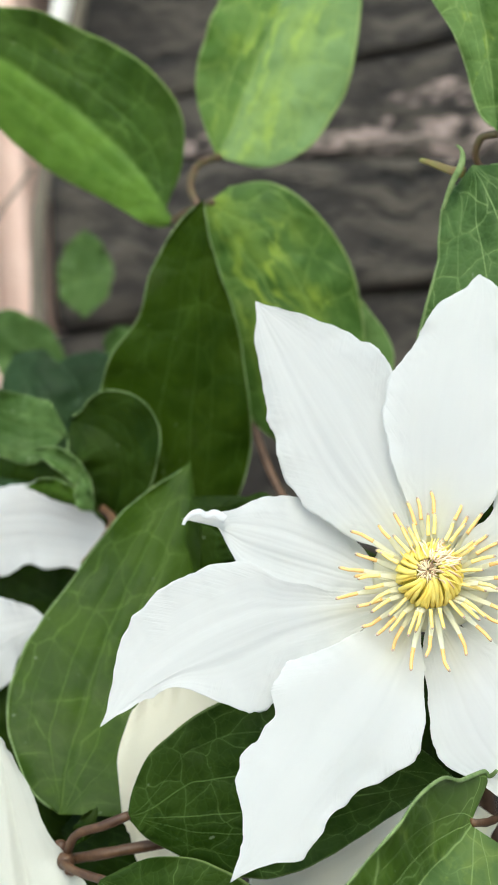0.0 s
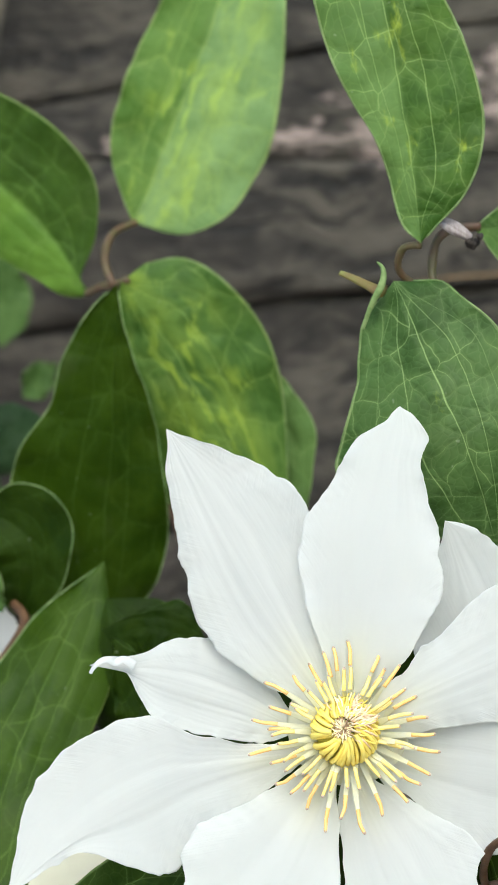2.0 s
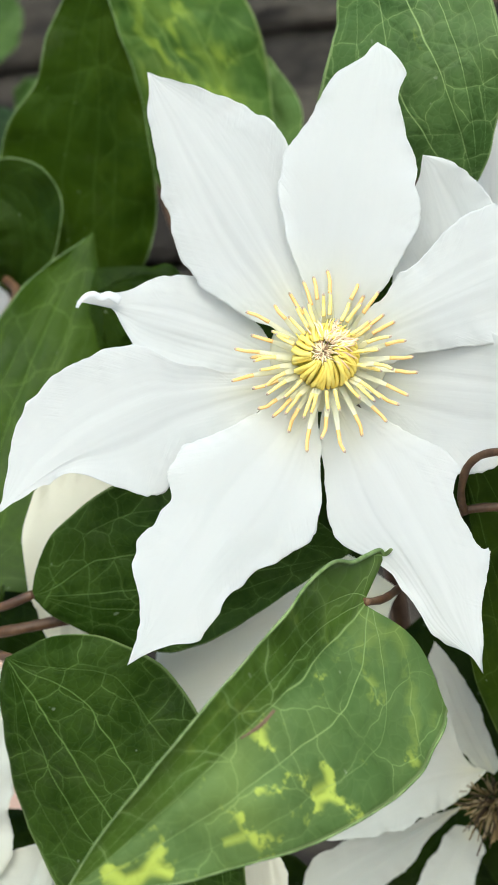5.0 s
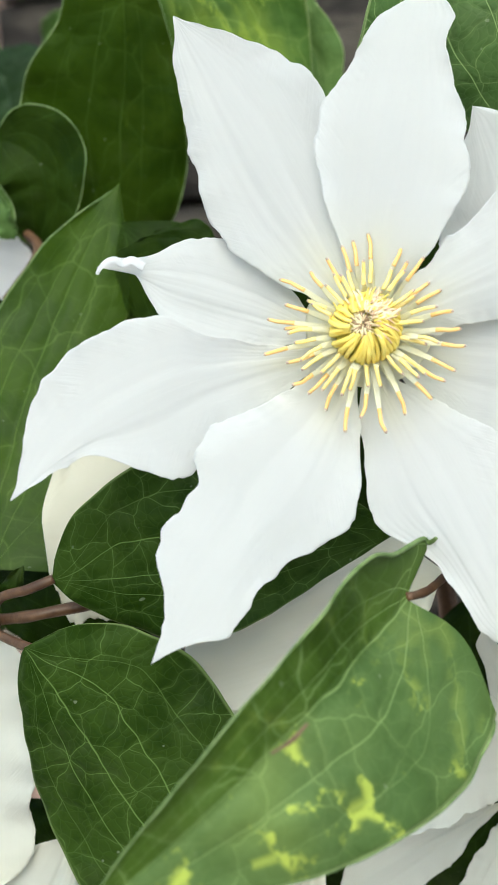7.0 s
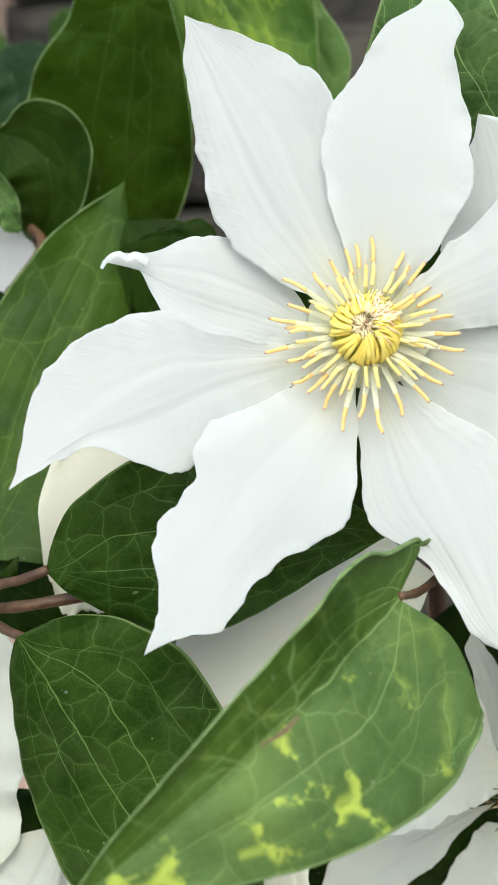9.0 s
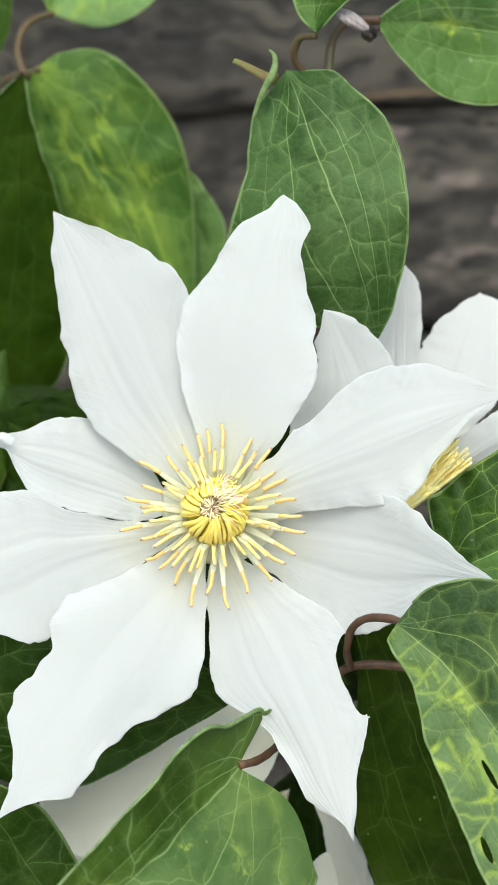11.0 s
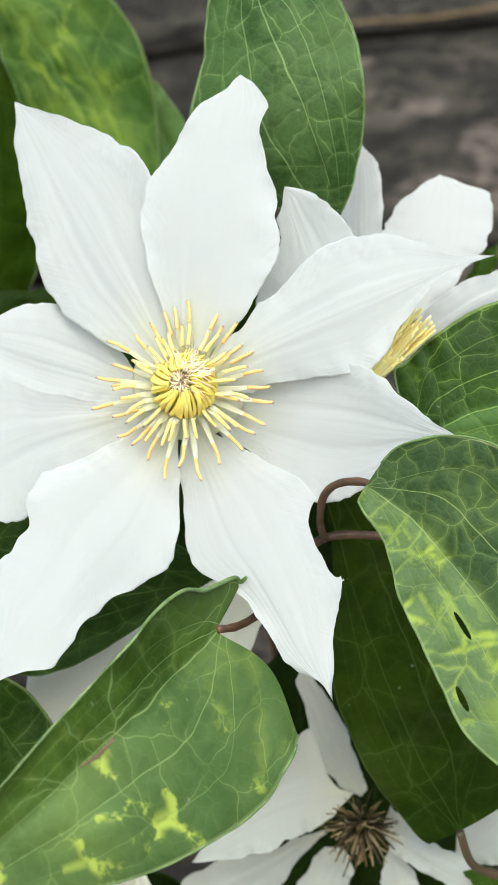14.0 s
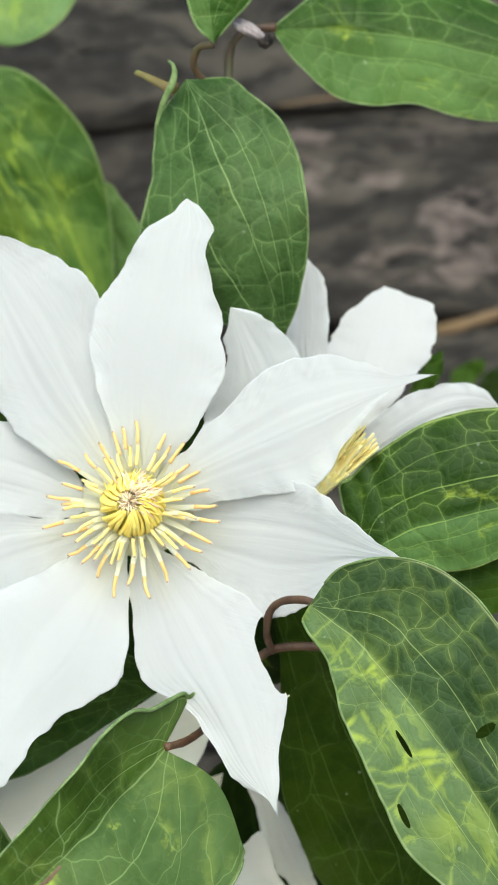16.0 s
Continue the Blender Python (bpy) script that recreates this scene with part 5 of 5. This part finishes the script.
petal(flower, WHITE, FO, (-0.0032, 0.0030, 0.5910), (-0.0183, -0.0110, 0.5710), (-0.0377, -0.0290, 0.5475),
      [0.0, 0.7, 1.6, 2.8, 4.3, 6.3, 8.4, 11.0, 12.9, 14.0, 12.4, 9.7, 8.0, 7.7, 8.0, 7.0, 4.0, 1.9, 0.8, 0.2, 0.0],
      [0.0, 0.7, 2.6, 5.6, 6.7, 8.0, 9.6, 11.6, 13.9, 16.0, 15.7, 12.3, 12.2, 12.1, 9.9, 6.0, 2.3, 1.3, 0.6, 0.2, 0.0])
petal(flower, WHITE, FO, (-0.0075, 0.0040, 0.5943), (-0.0364, -0.0060, 0.5906), (-0.0620, -0.0220, 0.5756),
      [0.0, 0.3, 1.1, 2.4, 4.0, 5.7, 7.5, 9.2, 10.7, 11.9, 14.7, 14.8, 10.6, 5.1, 2.4, 1.3, 0.9, 0.5, 0.3, 0.1, 0.0],
      [0.0, 0.3, 1.3, 2.8, 3.0, 3.4, 4.1, 5.9, 8.4, 13.0, 14.8, 15.2, 15.0, 13.5, 11.1, 8.0, 4.8, 2.3, 1.0, 0.3, 0.0])
petal(flower, WHITE, FO, (-0.0087, 0.0080, 0.5985), (-0.0278, 0.0090, 0.6068), (-0.0491, 0.0030, 0.6138),
      [0.0, 0.3, 1.0, 2.3, 3.6, 4.5, 5.6, 6.6, 7.2, 7.8, 8.3, 8.0, 7.6, 6.0, 3.2, 0.0, 0.0, 0.0, 0.0, 0.0, 0.0],
      [0.0, 0.1, 0.6, 1.3, 2.3, 3.6, 5.1, 6.6, 8.0, 8.6, 9.4, 9.7, 8.3, 6.9, 4.3, 3.2, 2.8, 2.0, 0.9, 0.2, 0.0], fl=16, fr=-14)

pts = [(-0.0405, 0.0040, 0.6132), (-0.0425, 0.0030, 0.6146), (-0.0440, 0.0020, 0.6141), (-0.0452, 0.0014, 0.6150), (-0.0468, 0.0006, 0.6146), (-0.0480, 0.0002, 0.6134), (-0.0484, 0.0002, 0.6126)]
part("petal_tip", shift(tube(pts, 0.00085, sides=10, flat=0.3, taper=0.4, lump=0.25, steps=6), FO), TORN, flower, "curled white petal tip")


def stamens(owner, origin, face, count, inner, r0, r1, seed, head=True):
    """Rings of stamens round a domed pistil; face: the way the flower looks."""
    rnd = random.Random(seed)
    n = Vector(face).normalized()
    s = Vector((1, 0, 0)).cross(n).normalized()
    x = n.cross(s).normalized() * -1
    o = Vector(origin) - Vector(owner["origin"])

    def at(a, r, h):
        return o + (x * math.cos(a) + s * math.sin(a)) * r + n * h

    # long outer stamens lying back on the petals, short upright ones between them
    for i in range(count):
        short = i % 2 == 1
        a = 2 * math.pi * i / count + rnd.uniform(-0.09, 0.09)
        far = r1 * (rnd.uniform(0.58, 0.78) if short else rnd.uniform(0.82, 1.08))
        top = rnd.uniform(0.0034, 0.0050) if short else rnd.uniform(0.0016, 0.0034)
        lift = max(0.0, -math.sin(a))
        top, far = top + 0.0016 * lift, far * (1 - 0.09 * lift)
        bend, tilt = rnd.uniform(-0.07, 0.07), rnd.uniform(-0.0012, 0.0010)
        head_len = rnd.uniform(0.0034, 0.0048)
        p0 = at(a, r0 * 0.75, 0.0002)
        p1 = at(a + bend * 0.3, r0 + (far - head_len - r0) * 0.5, top * (0.7 if short else 0.45))
        p2 = at(a + bend * 0.6, far - head_len, top)
        p3 = at(a + bend * 0.8, far - head_len * 0.45, top + tilt * 0.35)
        p4 = at(a + bend * 1.2 + rnd.uniform(-0.03, 0.03), far, top + tilt)
        st = part("stamen", tube([p0, p1, p2.lerp(p1, 0.25), p2.lerp(p3, 0.05)], 0.00078, sides=8, flat=0.16, taper=0.42, steps=4), FILAMENT, owner)
        part("anther", tube([p2.lerp(p1, 0.12), p2.lerp(p3, 0.4), p3, p3.lerp(p4, 0.7), p4], 0.00043, sides=7, taper=0.72, flat=0.75, steps=3), BRIGHT if short else ANTHER, st)
        part("anther_tip", tube([p4.lerp(p3, 0.10), p4.lerp(p3, -0.06), p4.lerp(p3, -0.14)], 0.00033, sides=6, taper=0.45, steps=2), TIPBROWN, st)
    for i in range(inner):
        a = 2 * math.pi * i / inner + rnd.uniform(-0.06, 0.06)
        deep = i % 2
        top = rnd.uniform(0.0064, 0.0074) - deep * 0.0006
        tw = rnd.uniform(0.25, 0.65)
        part("style", tube([at(a, r0 * 0.90, 0.0006), at(a + tw * 0.15, r0 * rnd.uniform(0.99, 1.06), 0.0034), at(a + tw * 0.45, r0 * rnd.uniform(0.80, 0.90), top - 0.0008),
                            at(a + tw * 0.8, r0 * rnd.uniform(0.54, 0.64), top + 0.0004), at(a + tw, r0 * rnd.uniform(0.34, 0.46), top + rnd.uniform(0.0002, 0.0012))],
                           rnd.uniform(0.00044, 0.00056), sides=7, taper=0.8, steps=4), STYLE, owner)
    if head:
        bm = bmesh.new()
        bmesh.ops.create_uvsphere(bm, u_segments=20, v_segments=10, radius=1.0)
        m = Matrix.Translation(o + n * 0.0015) @ Matrix((x, s, n)).transposed().to_4x4() @ Matrix.Diagonal((r0 * 0.95, r0 * 0.95, 0.0050, 1))
        bmesh.ops.transform(bm, matrix=m, verts=bm.verts)
        pist = part("pistil", bm, PISTIL, owner)
        for i in range(64):
            a, r = 2 * math.pi * i / 64 + rnd.uniform(-0.1, 0.1), r0 * rnd.uniform(0.26, 0.5)
            part("whisker", tube([at(a, r * 0.12, rnd.uniform(0.0064, 0.0072)), at(a + rnd.uniform(-0.2, 0.2), r * 0.6, 0.0076), at(a + rnd.uniform(-0.3, 0.3), r, rnd.uniform(0.0070, 0.0078))], 0.00017, sides=5, taper=0.6, steps=3),
                 (WHISKER, CREAMY, WHISKER, CREAMY, PINK)[i % 5], pist)
        for i in range(90):
            a, r = rnd.gauss(3.9, 0.6), r0 * rnd.uniform(0.42, 1.0)
            hi = 0.0094 - 0.003 * (r / r0) ** 2
            part("fuzz", tube([at(a, r * 0.7, hi - 0.0002), at(a + rnd.uniform(-0.1, 0.1), r * 0.95, hi), at(a + rnd.uniform(-0.15, 0.15), r * 1.25, hi - 0.0014)], 0.00022, sides=5, taper=0.6, steps=3), (PINK, CREAMY, PINK, STYLE)[i % 4], pist)


stamens(flower, (0.0, 0.002, 0.599), (0, -0.95, 0.31), 58, 44, 0.0060, 0.0176, 4)
bm = bmesh.new()
bmesh.ops.create_uvsphere(bm, u_segments=20, v_segments=10, radius=1.0, matrix=Matrix.Translation((0, 0.003, 0)) @ pose(0, 0, 0, 72, 0, 0) @ Matrix.Diagonal((0.0120, 0.0120, 0.0016, 1)))
part("receptacle", bm, FILAMENT, flower)
pts, width = [(0.0257, -0.0080, 0.5618), (0.0263, -0.0080, 0.5610), (0.0270, -0.0080, 0.5612), (0.0277, -0.0080, 0.5619), (0.0285, -0.0080, 0.5612), (0.0294, -0.0080, 0.5616)], 0.00018
part("torn_edge", shift(tube(pts, width, sides=5), FO), FILAMENT, flower, "curled white scrap on a torn petal edge")

QO = Vector((0.0379, 0.0350, 0.6013))
side_flower = thing("clematis_flower", QO, "white clematis flower turned away, showing part of its stamens", "flower", "flowers of the vine")
petal(side_flower, WHITE, QO, (0.0341, 0.0220, 0.6038), (0.0260, 0.0180, 0.6204), (0.0205, 0.0145, 0.6376),
      [0.0, 0.8, 3.4, 7.2, 7.9, 9.0, 10.2, 11.7, 13.4, 15.3, 14.0, 10.5, 7.4, 4.8, 3.6, 3.1, 2.1, 1.2, 0.5, 0.1, 0.0],
      [0.0, 0.4, 1.6, 3.5, 6.0, 8.8, 9.1, 9.4, 9.7, 9.9, 10.1, 9.7, 9.3, 8.7, 7.6, 6.4, 5.3, 3.5, 1.6, 0.4, 0.0])
petal(side_flower, WHITE, QO, (0.0341, 0.0400, 0.6046), (0.0344, 0.0400, 0.6262), (0.0348, 0.0450, 0.6467),
      [0.0, 0.1, 0.3, 0.7, 1.3, 2.0, 2.8, 3.7, 4.1, 4.4, 4.7, 4.8, 4.1, 3.5, 2.9, 2.3, 1.8, 1.4, 0.8, 0.2, 0.0],
      [0.0, 0.1, 0.4, 0.8, 1.4, 2.2, 3.1, 4.0, 4.1, 4.1, 4.2, 4.3, 4.4, 4.5, 4.6, 3.8, 3.1, 1.8, 0.8, 0.2, 0.0])
petal(side_flower, WHITE, QO, (0.0402, 0.0400, 0.6056), (0.0478, 0.0450, 0.6231), (0.0512, 0.0540, 0.6392),
      [0.0, 0.2, 0.9, 2.0, 3.4, 5.1, 6.4, 7.5, 8.6, 9.6, 10.3, 10.1, 9.5, 8.3, 7.2, 5.4, 3.8, 2.4, 1.1, 0.3, 0.0],
      [0.0, 0.2, 0.6, 1.4, 2.6, 4.0, 5.7, 6.9, 8.0, 9.2, 10.6, 12.3, 12.3, 12.4, 12.3, 11.7, 10.9, 5.2, 3.0, 0.7, 0.0])
petal(side_flower, WHITE, QO, (0.0408, 0.0300, 0.5988), (0.0597, 0.0300, 0.6123), (0.0748, 0.0350, 0.6121),
      [0.0, 0.2, 0.6, 1.5, 2.6, 4.1, 5.2, 5.0, 5.1, 5.4, 4.9, 4.6, 4.7, 4.0, 3.2, 2.8, 2.0, 1.0, 0.4, 0.1, 0.0],
      [0.0, 0.1, 0.3, 0.6, 1.0, 1.3, 1.8, 3.0, 4.1, 4.9, 5.4, 5.6, 5.6, 5.4, 5.0, 4.6, 4.1, 2.9, 1.5, 0.4, 0.0])
rnd = random.Random(11)
root, crown = Vector((0.0352, 0.0190, 0.5976)) - QO, Vector((0.0446, 0.0150, 0.6078)) - QO
axis = crown - root
across = axis.cross(Vector((0, -1, 0))).normalized()
for i in range(40):
    w, q = rnd.uniform(-1, 1), rnd.uniform(0.72, 1.3)
    p0 = root + across * w * 0.0012
    p1 = root + axis * 0.5 * q + across * w * 0.0026 + Vector((0, rnd.uniform(-0.002, 0.001), 0))
    p2 = root + axis * q + across * (w * 0.0034 + rnd.uniform(-0.0006, 0.0006)) + Vector((0, rnd.uniform(-0.003, 0.001), 0))
    st = part("stamen", tube([p0, p0.lerp(p1, 0.5), p1], 0.0005, sides=6, steps=3), TUFT, side_flower)
    part("anther", tube([p1.lerp(p0, 0.1), p1.lerp(p2, 0.5), p2], 0.00045, sides=6, taper=0.65, steps=3), (TUFT, TUFT, BRIGHT)[i % 3], st)

XO = Vector((0.0269, 0.0360, 0.4981))
spent = thing("clematis_flower", XO, "fading cream clematis flower with a dry brown centre", "flower", "flowers of the vine")
petal(spent, CREAM, XO, (0.0256, 0.0340, 0.5059), (0.0094, 0.0280, 0.5064), (-0.0087, 0.0200, 0.4960),
      [0.0, 0.4, 1.5, 3.0, 4.7, 6.3, 7.4, 8.5, 8.9, 9.2, 9.2, 9.1, 8.9, 8.0, 6.8, 5.6, 4.2, 2.5, 1.2, 0.3, 0.0],
      [0.0, 0.0, 0.1, 0.2, 0.5, 2.1, 5.8, 14.2, 12.4, 11.1, 10.2, 8.2, 6.2, 4.5, 3.2, 2.1, 1.3, 0.7, 0.3, 0.1, 0.0], fl=6, fr=6)
petal(spent, CREAM, XO, (0.0272, 0.0360, 0.5043), (0.0212, 0.0360, 0.5175), (0.0163, 0.0320, 0.5352),
      [0.0, 0.1, 0.4, 0.9, 1.6, 2.5, 3.1, 3.4, 3.8, 4.1, 3.8, 3.6, 3.4, 3.1, 2.8, 2.6, 2.4, 1.5, 0.7, 0.2, 0.0],
      [0.0, 0.5, 1.9, 2.1, 2.3, 2.6, 2.9, 3.2, 3.4, 3.6, 3.8, 3.9, 3.9, 4.0, 3.2, 2.3, 1.6, 0.9, 0.4, 0.1, 0.0])
petal(spent, CREAM, XO, (0.0312, 0.0360, 0.4967), (0.0415, 0.0320, 0.4915), (0.0557, 0.0300, 0.4830),
      [5.6, 5.6, 5.4, 5.2, 5.0, 4.6, 4.2, 3.7, 3.1, 2.7, 3.0, 3.3, 3.5, 3.8, 3.9, 2.8, 1.8, 1.1, 0.5, 0.1, 0.0],
      [0.0, 0.1, 0.4, 0.8, 1.5, 2.3, 3.0, 3.1, 3.3, 3.5, 3.7, 3.9, 3.8, 3.8, 3.7, 3.7, 3.7, 2.1, 1.0, 0.2, 0.0])
petal(spent, CREAM, XO, (0.0327, 0.0380, 0.4921), (0.0350, 0.0380, 0.4830), (0.0401, 0.0380, 0.4672),
      [0.0, 0.0, 0.2, 0.4, 0.8, 1.2, 1.7, 2.3, 2.8, 3.3, 3.7, 4.1, 4.6, 4.7, 3.7, 2.7, 1.8, 1.0, 0.5, 0.1, 0.0],
      [0.0, 0.0, 0.1, 0.3, 0.6, 1.1, 1.7, 2.4, 3.4, 4.1, 4.5, 4.9, 5.4, 5.9, 6.0, 4.3, 2.9, 1.7, 0.7, 0.2, 0.0])
petal(spent, CREAM, XO, (0.0196, 0.0400, 0.4959), (0.0058, 0.0400, 0.4881), (-0.0173, 0.0340, 0.4764),
      [0.0, 0.0, 0.1, 0.3, 0.5, 0.8, 1.1, 1.7, 2.7, 3.7, 4.9, 5.7, 6.5, 7.4, 8.2, 8.4, 5.6, 3.2, 1.5, 0.4, 0.0],
      [0.0, 0.0, 0.2, 0.4, 0.7, 1.1, 1.6, 1.9, 2.2, 2.6, 3.2, 4.5, 5.9, 7.2, 7.3, 7.3, 5.9, 3.4, 1.5, 0.4, 0.0])
petal(spent, CREAM, XO, (0.0224, 0.0420, 0.4909), (0.0161, 0.0420, 0.4819), (0.0094, 0.0420, 0.4674),
      [0.0, 0.2, 0.8, 1.7, 2.8, 4.2, 4.9, 5.3, 5.8, 6.2, 6.6, 7.0, 7.4, 7.7, 6.2, 4.6, 3.1, 1.8, 0.8, 0.2, 0.0],
      [0.0, 0.1, 0.5, 1.1, 2.1, 3.5, 3.5, 3.6, 3.8, 4.0, 4.4, 4.6, 4.7, 4.8, 5.0, 5.1, 5.0, 2.8, 1.3, 0.3, 0.0])
petal(spent, CREAM, XO, (0.0462, 0.0360, 0.4886), (0.0552, 0.0360, 0.4948), (0.0664, 0.0360, 0.4997),
      [0.0, 0.1, 0.3, 0.8, 1.4, 2.3, 3.4, 4.8, 5.2, 5.2, 5.2, 5.3, 5.5, 4.6, 3.4, 2.3, 1.5, 0.8, 0.4, 0.1, 0.0],
      [0.0, 0.1, 0.5, 1.2, 2.0, 3.0, 4.1, 5.0, 5.9, 6.7, 7.5, 8.2, 8.9, 7.8, 6.2, 4.6, 3.1, 1.8, 0.8, 0.2, 0.0])
rnd = random.Random(5)
for i in range(130):
    a, r = rnd.uniform(0, 6.283), 0.0078 * math.sqrt(rnd.uniform(0.02, 1.0))
    d = Vector((math.cos(a), 0, math.sin(a)))
    h = 0.0085 - 0.35 * r
    kink = Vector((rnd.uniform(-0.001, 0.001), 0, rnd.uniform(-0.001, 0.001)))
    part("dry_stamen", tube([d * r * 0.35 + Vector((0, -0.0005, 0)), d * r * 0.8 + Vector((0, -h * 0.6, 0)), d * r * rnd.uniform(0.95, 1.25) + kink + Vector((0, -h, 0))],
                            rnd.uniform(0.00016, 0.00028), sides=5, steps=3, taper=0.7), (BROWN, DRYDARK, DRYDARK, BROWN, DRYPALE)[i % 5], spent)

WO = Vector((-0.0327, 0.0300, 0.5333))
low = thing("clematis_flower", WO, "cream clematis flower in shade below", "flower", "flowers of the vine")
petal(low, PALE, WO, (-0.0370, 0.0300, 0.5566), (-0.0578, 0.0260, 0.5614), (-0.0691, 0.0200, 0.5628),
      [0.0, 0.4, 1.6, 3.5, 6.0, 9.0, 12.2, 15.5, 18.7, 20.8, 21.1, 21.2, 21.3, 20.5, 17.8, 15.7, 14.1, 13.0, 12.3, 12.0, 11.7],
      [0.0, 0.3, 1.2, 2.6, 4.6, 6.9, 9.9, 13.6, 17.4, 17.9, 18.0, 17.9, 17.4, 15.5, 13.2, 10.9, 7.0, 4.5, 2.4, 0.5, 0.0])
petal(low, PALE, WO, (0.0098, 0.0300, 0.5472), (-0.0185, 0.0280, 0.5358), (-0.0451, 0.0260, 0.5275),
      [0.0, 0.3, 1.1, 2.4, 4.3, 6.6, 9.4, 12.6, 16.1, 14.7, 13.3, 12.1, 10.9, 9.7, 8.8, 7.7, 4.9, 2.8, 1.2, 0.3, 0.0],
      [0.0, 0.7, 2.6, 5.8, 10.1, 13.9, 14.4, 15.0, 15.5, 16.0, 16.4, 16.0, 14.9, 13.8, 12.7, 11.7, 10.8, 6.9, 3.2, 0.8, 0.0], fl=28, fr=-28)
petal(low, PALE, WO, (0.0086, 0.0400, 0.5324), (-0.0211, 0.0380, 0.5131), (-0.0505, 0.0360, 0.4967),
      [0.0, 0.4, 1.5, 3.3, 5.8, 8.9, 12.7, 17.0, 21.2, 20.4, 19.7, 19.0, 18.4, 16.3, 12.1, 8.4, 5.4, 3.1, 1.4, 0.3, 0.0],
      [0.0, 0.1, 0.5, 1.2, 2.0, 3.0, 4.2, 5.4, 7.2, 9.0, 10.8, 12.4, 13.9, 15.3, 13.3, 9.6, 6.3, 3.6, 1.6, 0.4, 0.0], fl=22, fr=-22)
petal(low, PALE, WO, (-0.0219, 0.0220, 0.5003), (-0.0213, 0.0220, 0.4813), (-0.0196, 0.0220, 0.4596),
      [0.0, 0.1, 0.3, 0.6, 1.1, 1.6, 2.3, 3.0, 3.8, 4.8, 5.8, 6.4, 6.3, 6.2, 6.1, 5.3, 3.5, 2.0, 0.9, 0.2, 0.0],
      [0.0, 0.1, 0.6, 1.3, 2.4, 3.7, 5.3, 7.1, 7.7, 7.5, 7.2, 7.0, 7.0, 7.1, 7.2, 7.4, 5.4, 3.1, 1.4, 0.3, 0.0])
LO = Vector((-0.0838, 0.0140, 0.4911))
low2 = thing("clematis_flower", LO, "white clematis flower low beside the stems", "flower", "flowers of the vine")
petal(low2, CREAM, LO, (-0.0942, 0.0140, 0.4826), (-0.0925, 0.0140, 0.5267), (-0.0932, 0.0120, 0.5729),
      [0.0, 0.7, 2.8, 6.1, 10.7, 16.3, 22.7, 27.5, 27.2, 26.8, 26.3, 25.7, 25.1, 24.1, 19.6, 15.5, 11.9, 8.6, 3.9, 1.0, 0.0],
      [0.0, 0.8, 3.1, 7.0, 12.4, 16.6, 18.4, 18.3, 19.0, 20.0, 21.1, 19.8, 15.1, 11.2, 8.9, 6.7, 4.7, 2.7, 1.2, 0.3, 0.0], ridge=0.0006, wave=0.006)
petal(low2, CREAM, LO, (-0.0659, 0.0160, 0.4988), (-0.0733, 0.0160, 0.4808), (-0.0876, 0.0160, 0.4559),
      [0.0, 0.2, 0.7, 1.5, 2.8, 4.6, 7.0, 9.9, 12.6, 14.8, 17.3, 20.0, 19.2, 15.2, 11.5, 8.2, 5.4, 3.1, 1.4, 0.3, 0.0],
      [0.0, 0.4, 1.7, 3.8, 6.4, 8.8, 9.6, 10.4, 11.3, 12.2, 12.8, 12.3, 11.6, 10.9, 10.3, 9.7, 8.9, 5.2, 2.4, 0.6, 0.0], ridge=0.0005)
BO = Vector((-0.1199, 0.0800, 0.5993))
back = thing("clematis_flower", BO, "white clematis flower partly hidden by leaves", "flower", "flowers of the vine")
petal(back, WHITE, BO, (-0.1328, 0.0850, 0.6127), (-0.1068, 0.0830, 0.6155), (-0.0828, 0.0800, 0.6114),
      [0.0, 0.1, 0.6, 1.3, 2.4, 3.8, 5.6, 7.8, 9.5, 9.8, 10.2, 10.8, 10.9, 8.9, 5.9, 4.8, 4.1, 3.4, 1.5, 0.4, 0.0],
      [0.0, 0.4, 1.8, 3.8, 6.4, 9.3, 11.4, 12.0, 12.5, 12.2, 11.0, 10.0, 10.2, 10.4, 10.3, 10.2, 9.2, 7.2, 4.6, 1.2, 0.0])
petal(back, WHITE, BO, (-0.1197, 0.0600, 0.5867), (-0.1056, 0.0600, 0.5887), (-0.0937, 0.0600, 0.5925),
      [0.0, 0.2, 0.8, 1.7, 3.0, 4.4, 6.0, 7.7, 9.4, 10.0, 9.7, 9.4, 8.7, 7.7, 6.7, 5.8, 4.3, 2.6, 1.2, 0.3, 0.0],
      [0.0, 0.3, 1.1, 2.4, 4.3, 6.7, 9.7, 12.0, 11.9, 11.9, 10.7, 6.2, 4.8, 3.6, 2.6, 1.8, 1.1, 0.6, 0.3, 0.1, 0.0])

# dry straw caught in the gaps
for pts, r in (([(0.0082, 0.3350, 0.7051), (0.0273, 0.3330, 0.7063), (0.0523, 0.3340, 0.7062), (0.0772, 0.3350, 0.7086)], 0.0006), ([(0.0630, 0.3350, 0.6158), (0.0725, 0.3320, 0.6176), (0.0893, 0.3350, 0.6214)], 0.0022)):
    tagged(part("straw", tube(pts, r, flat=0.6, lump=0.3), STRAW, None), "dry ochre straw caught between the timbers", "straw")
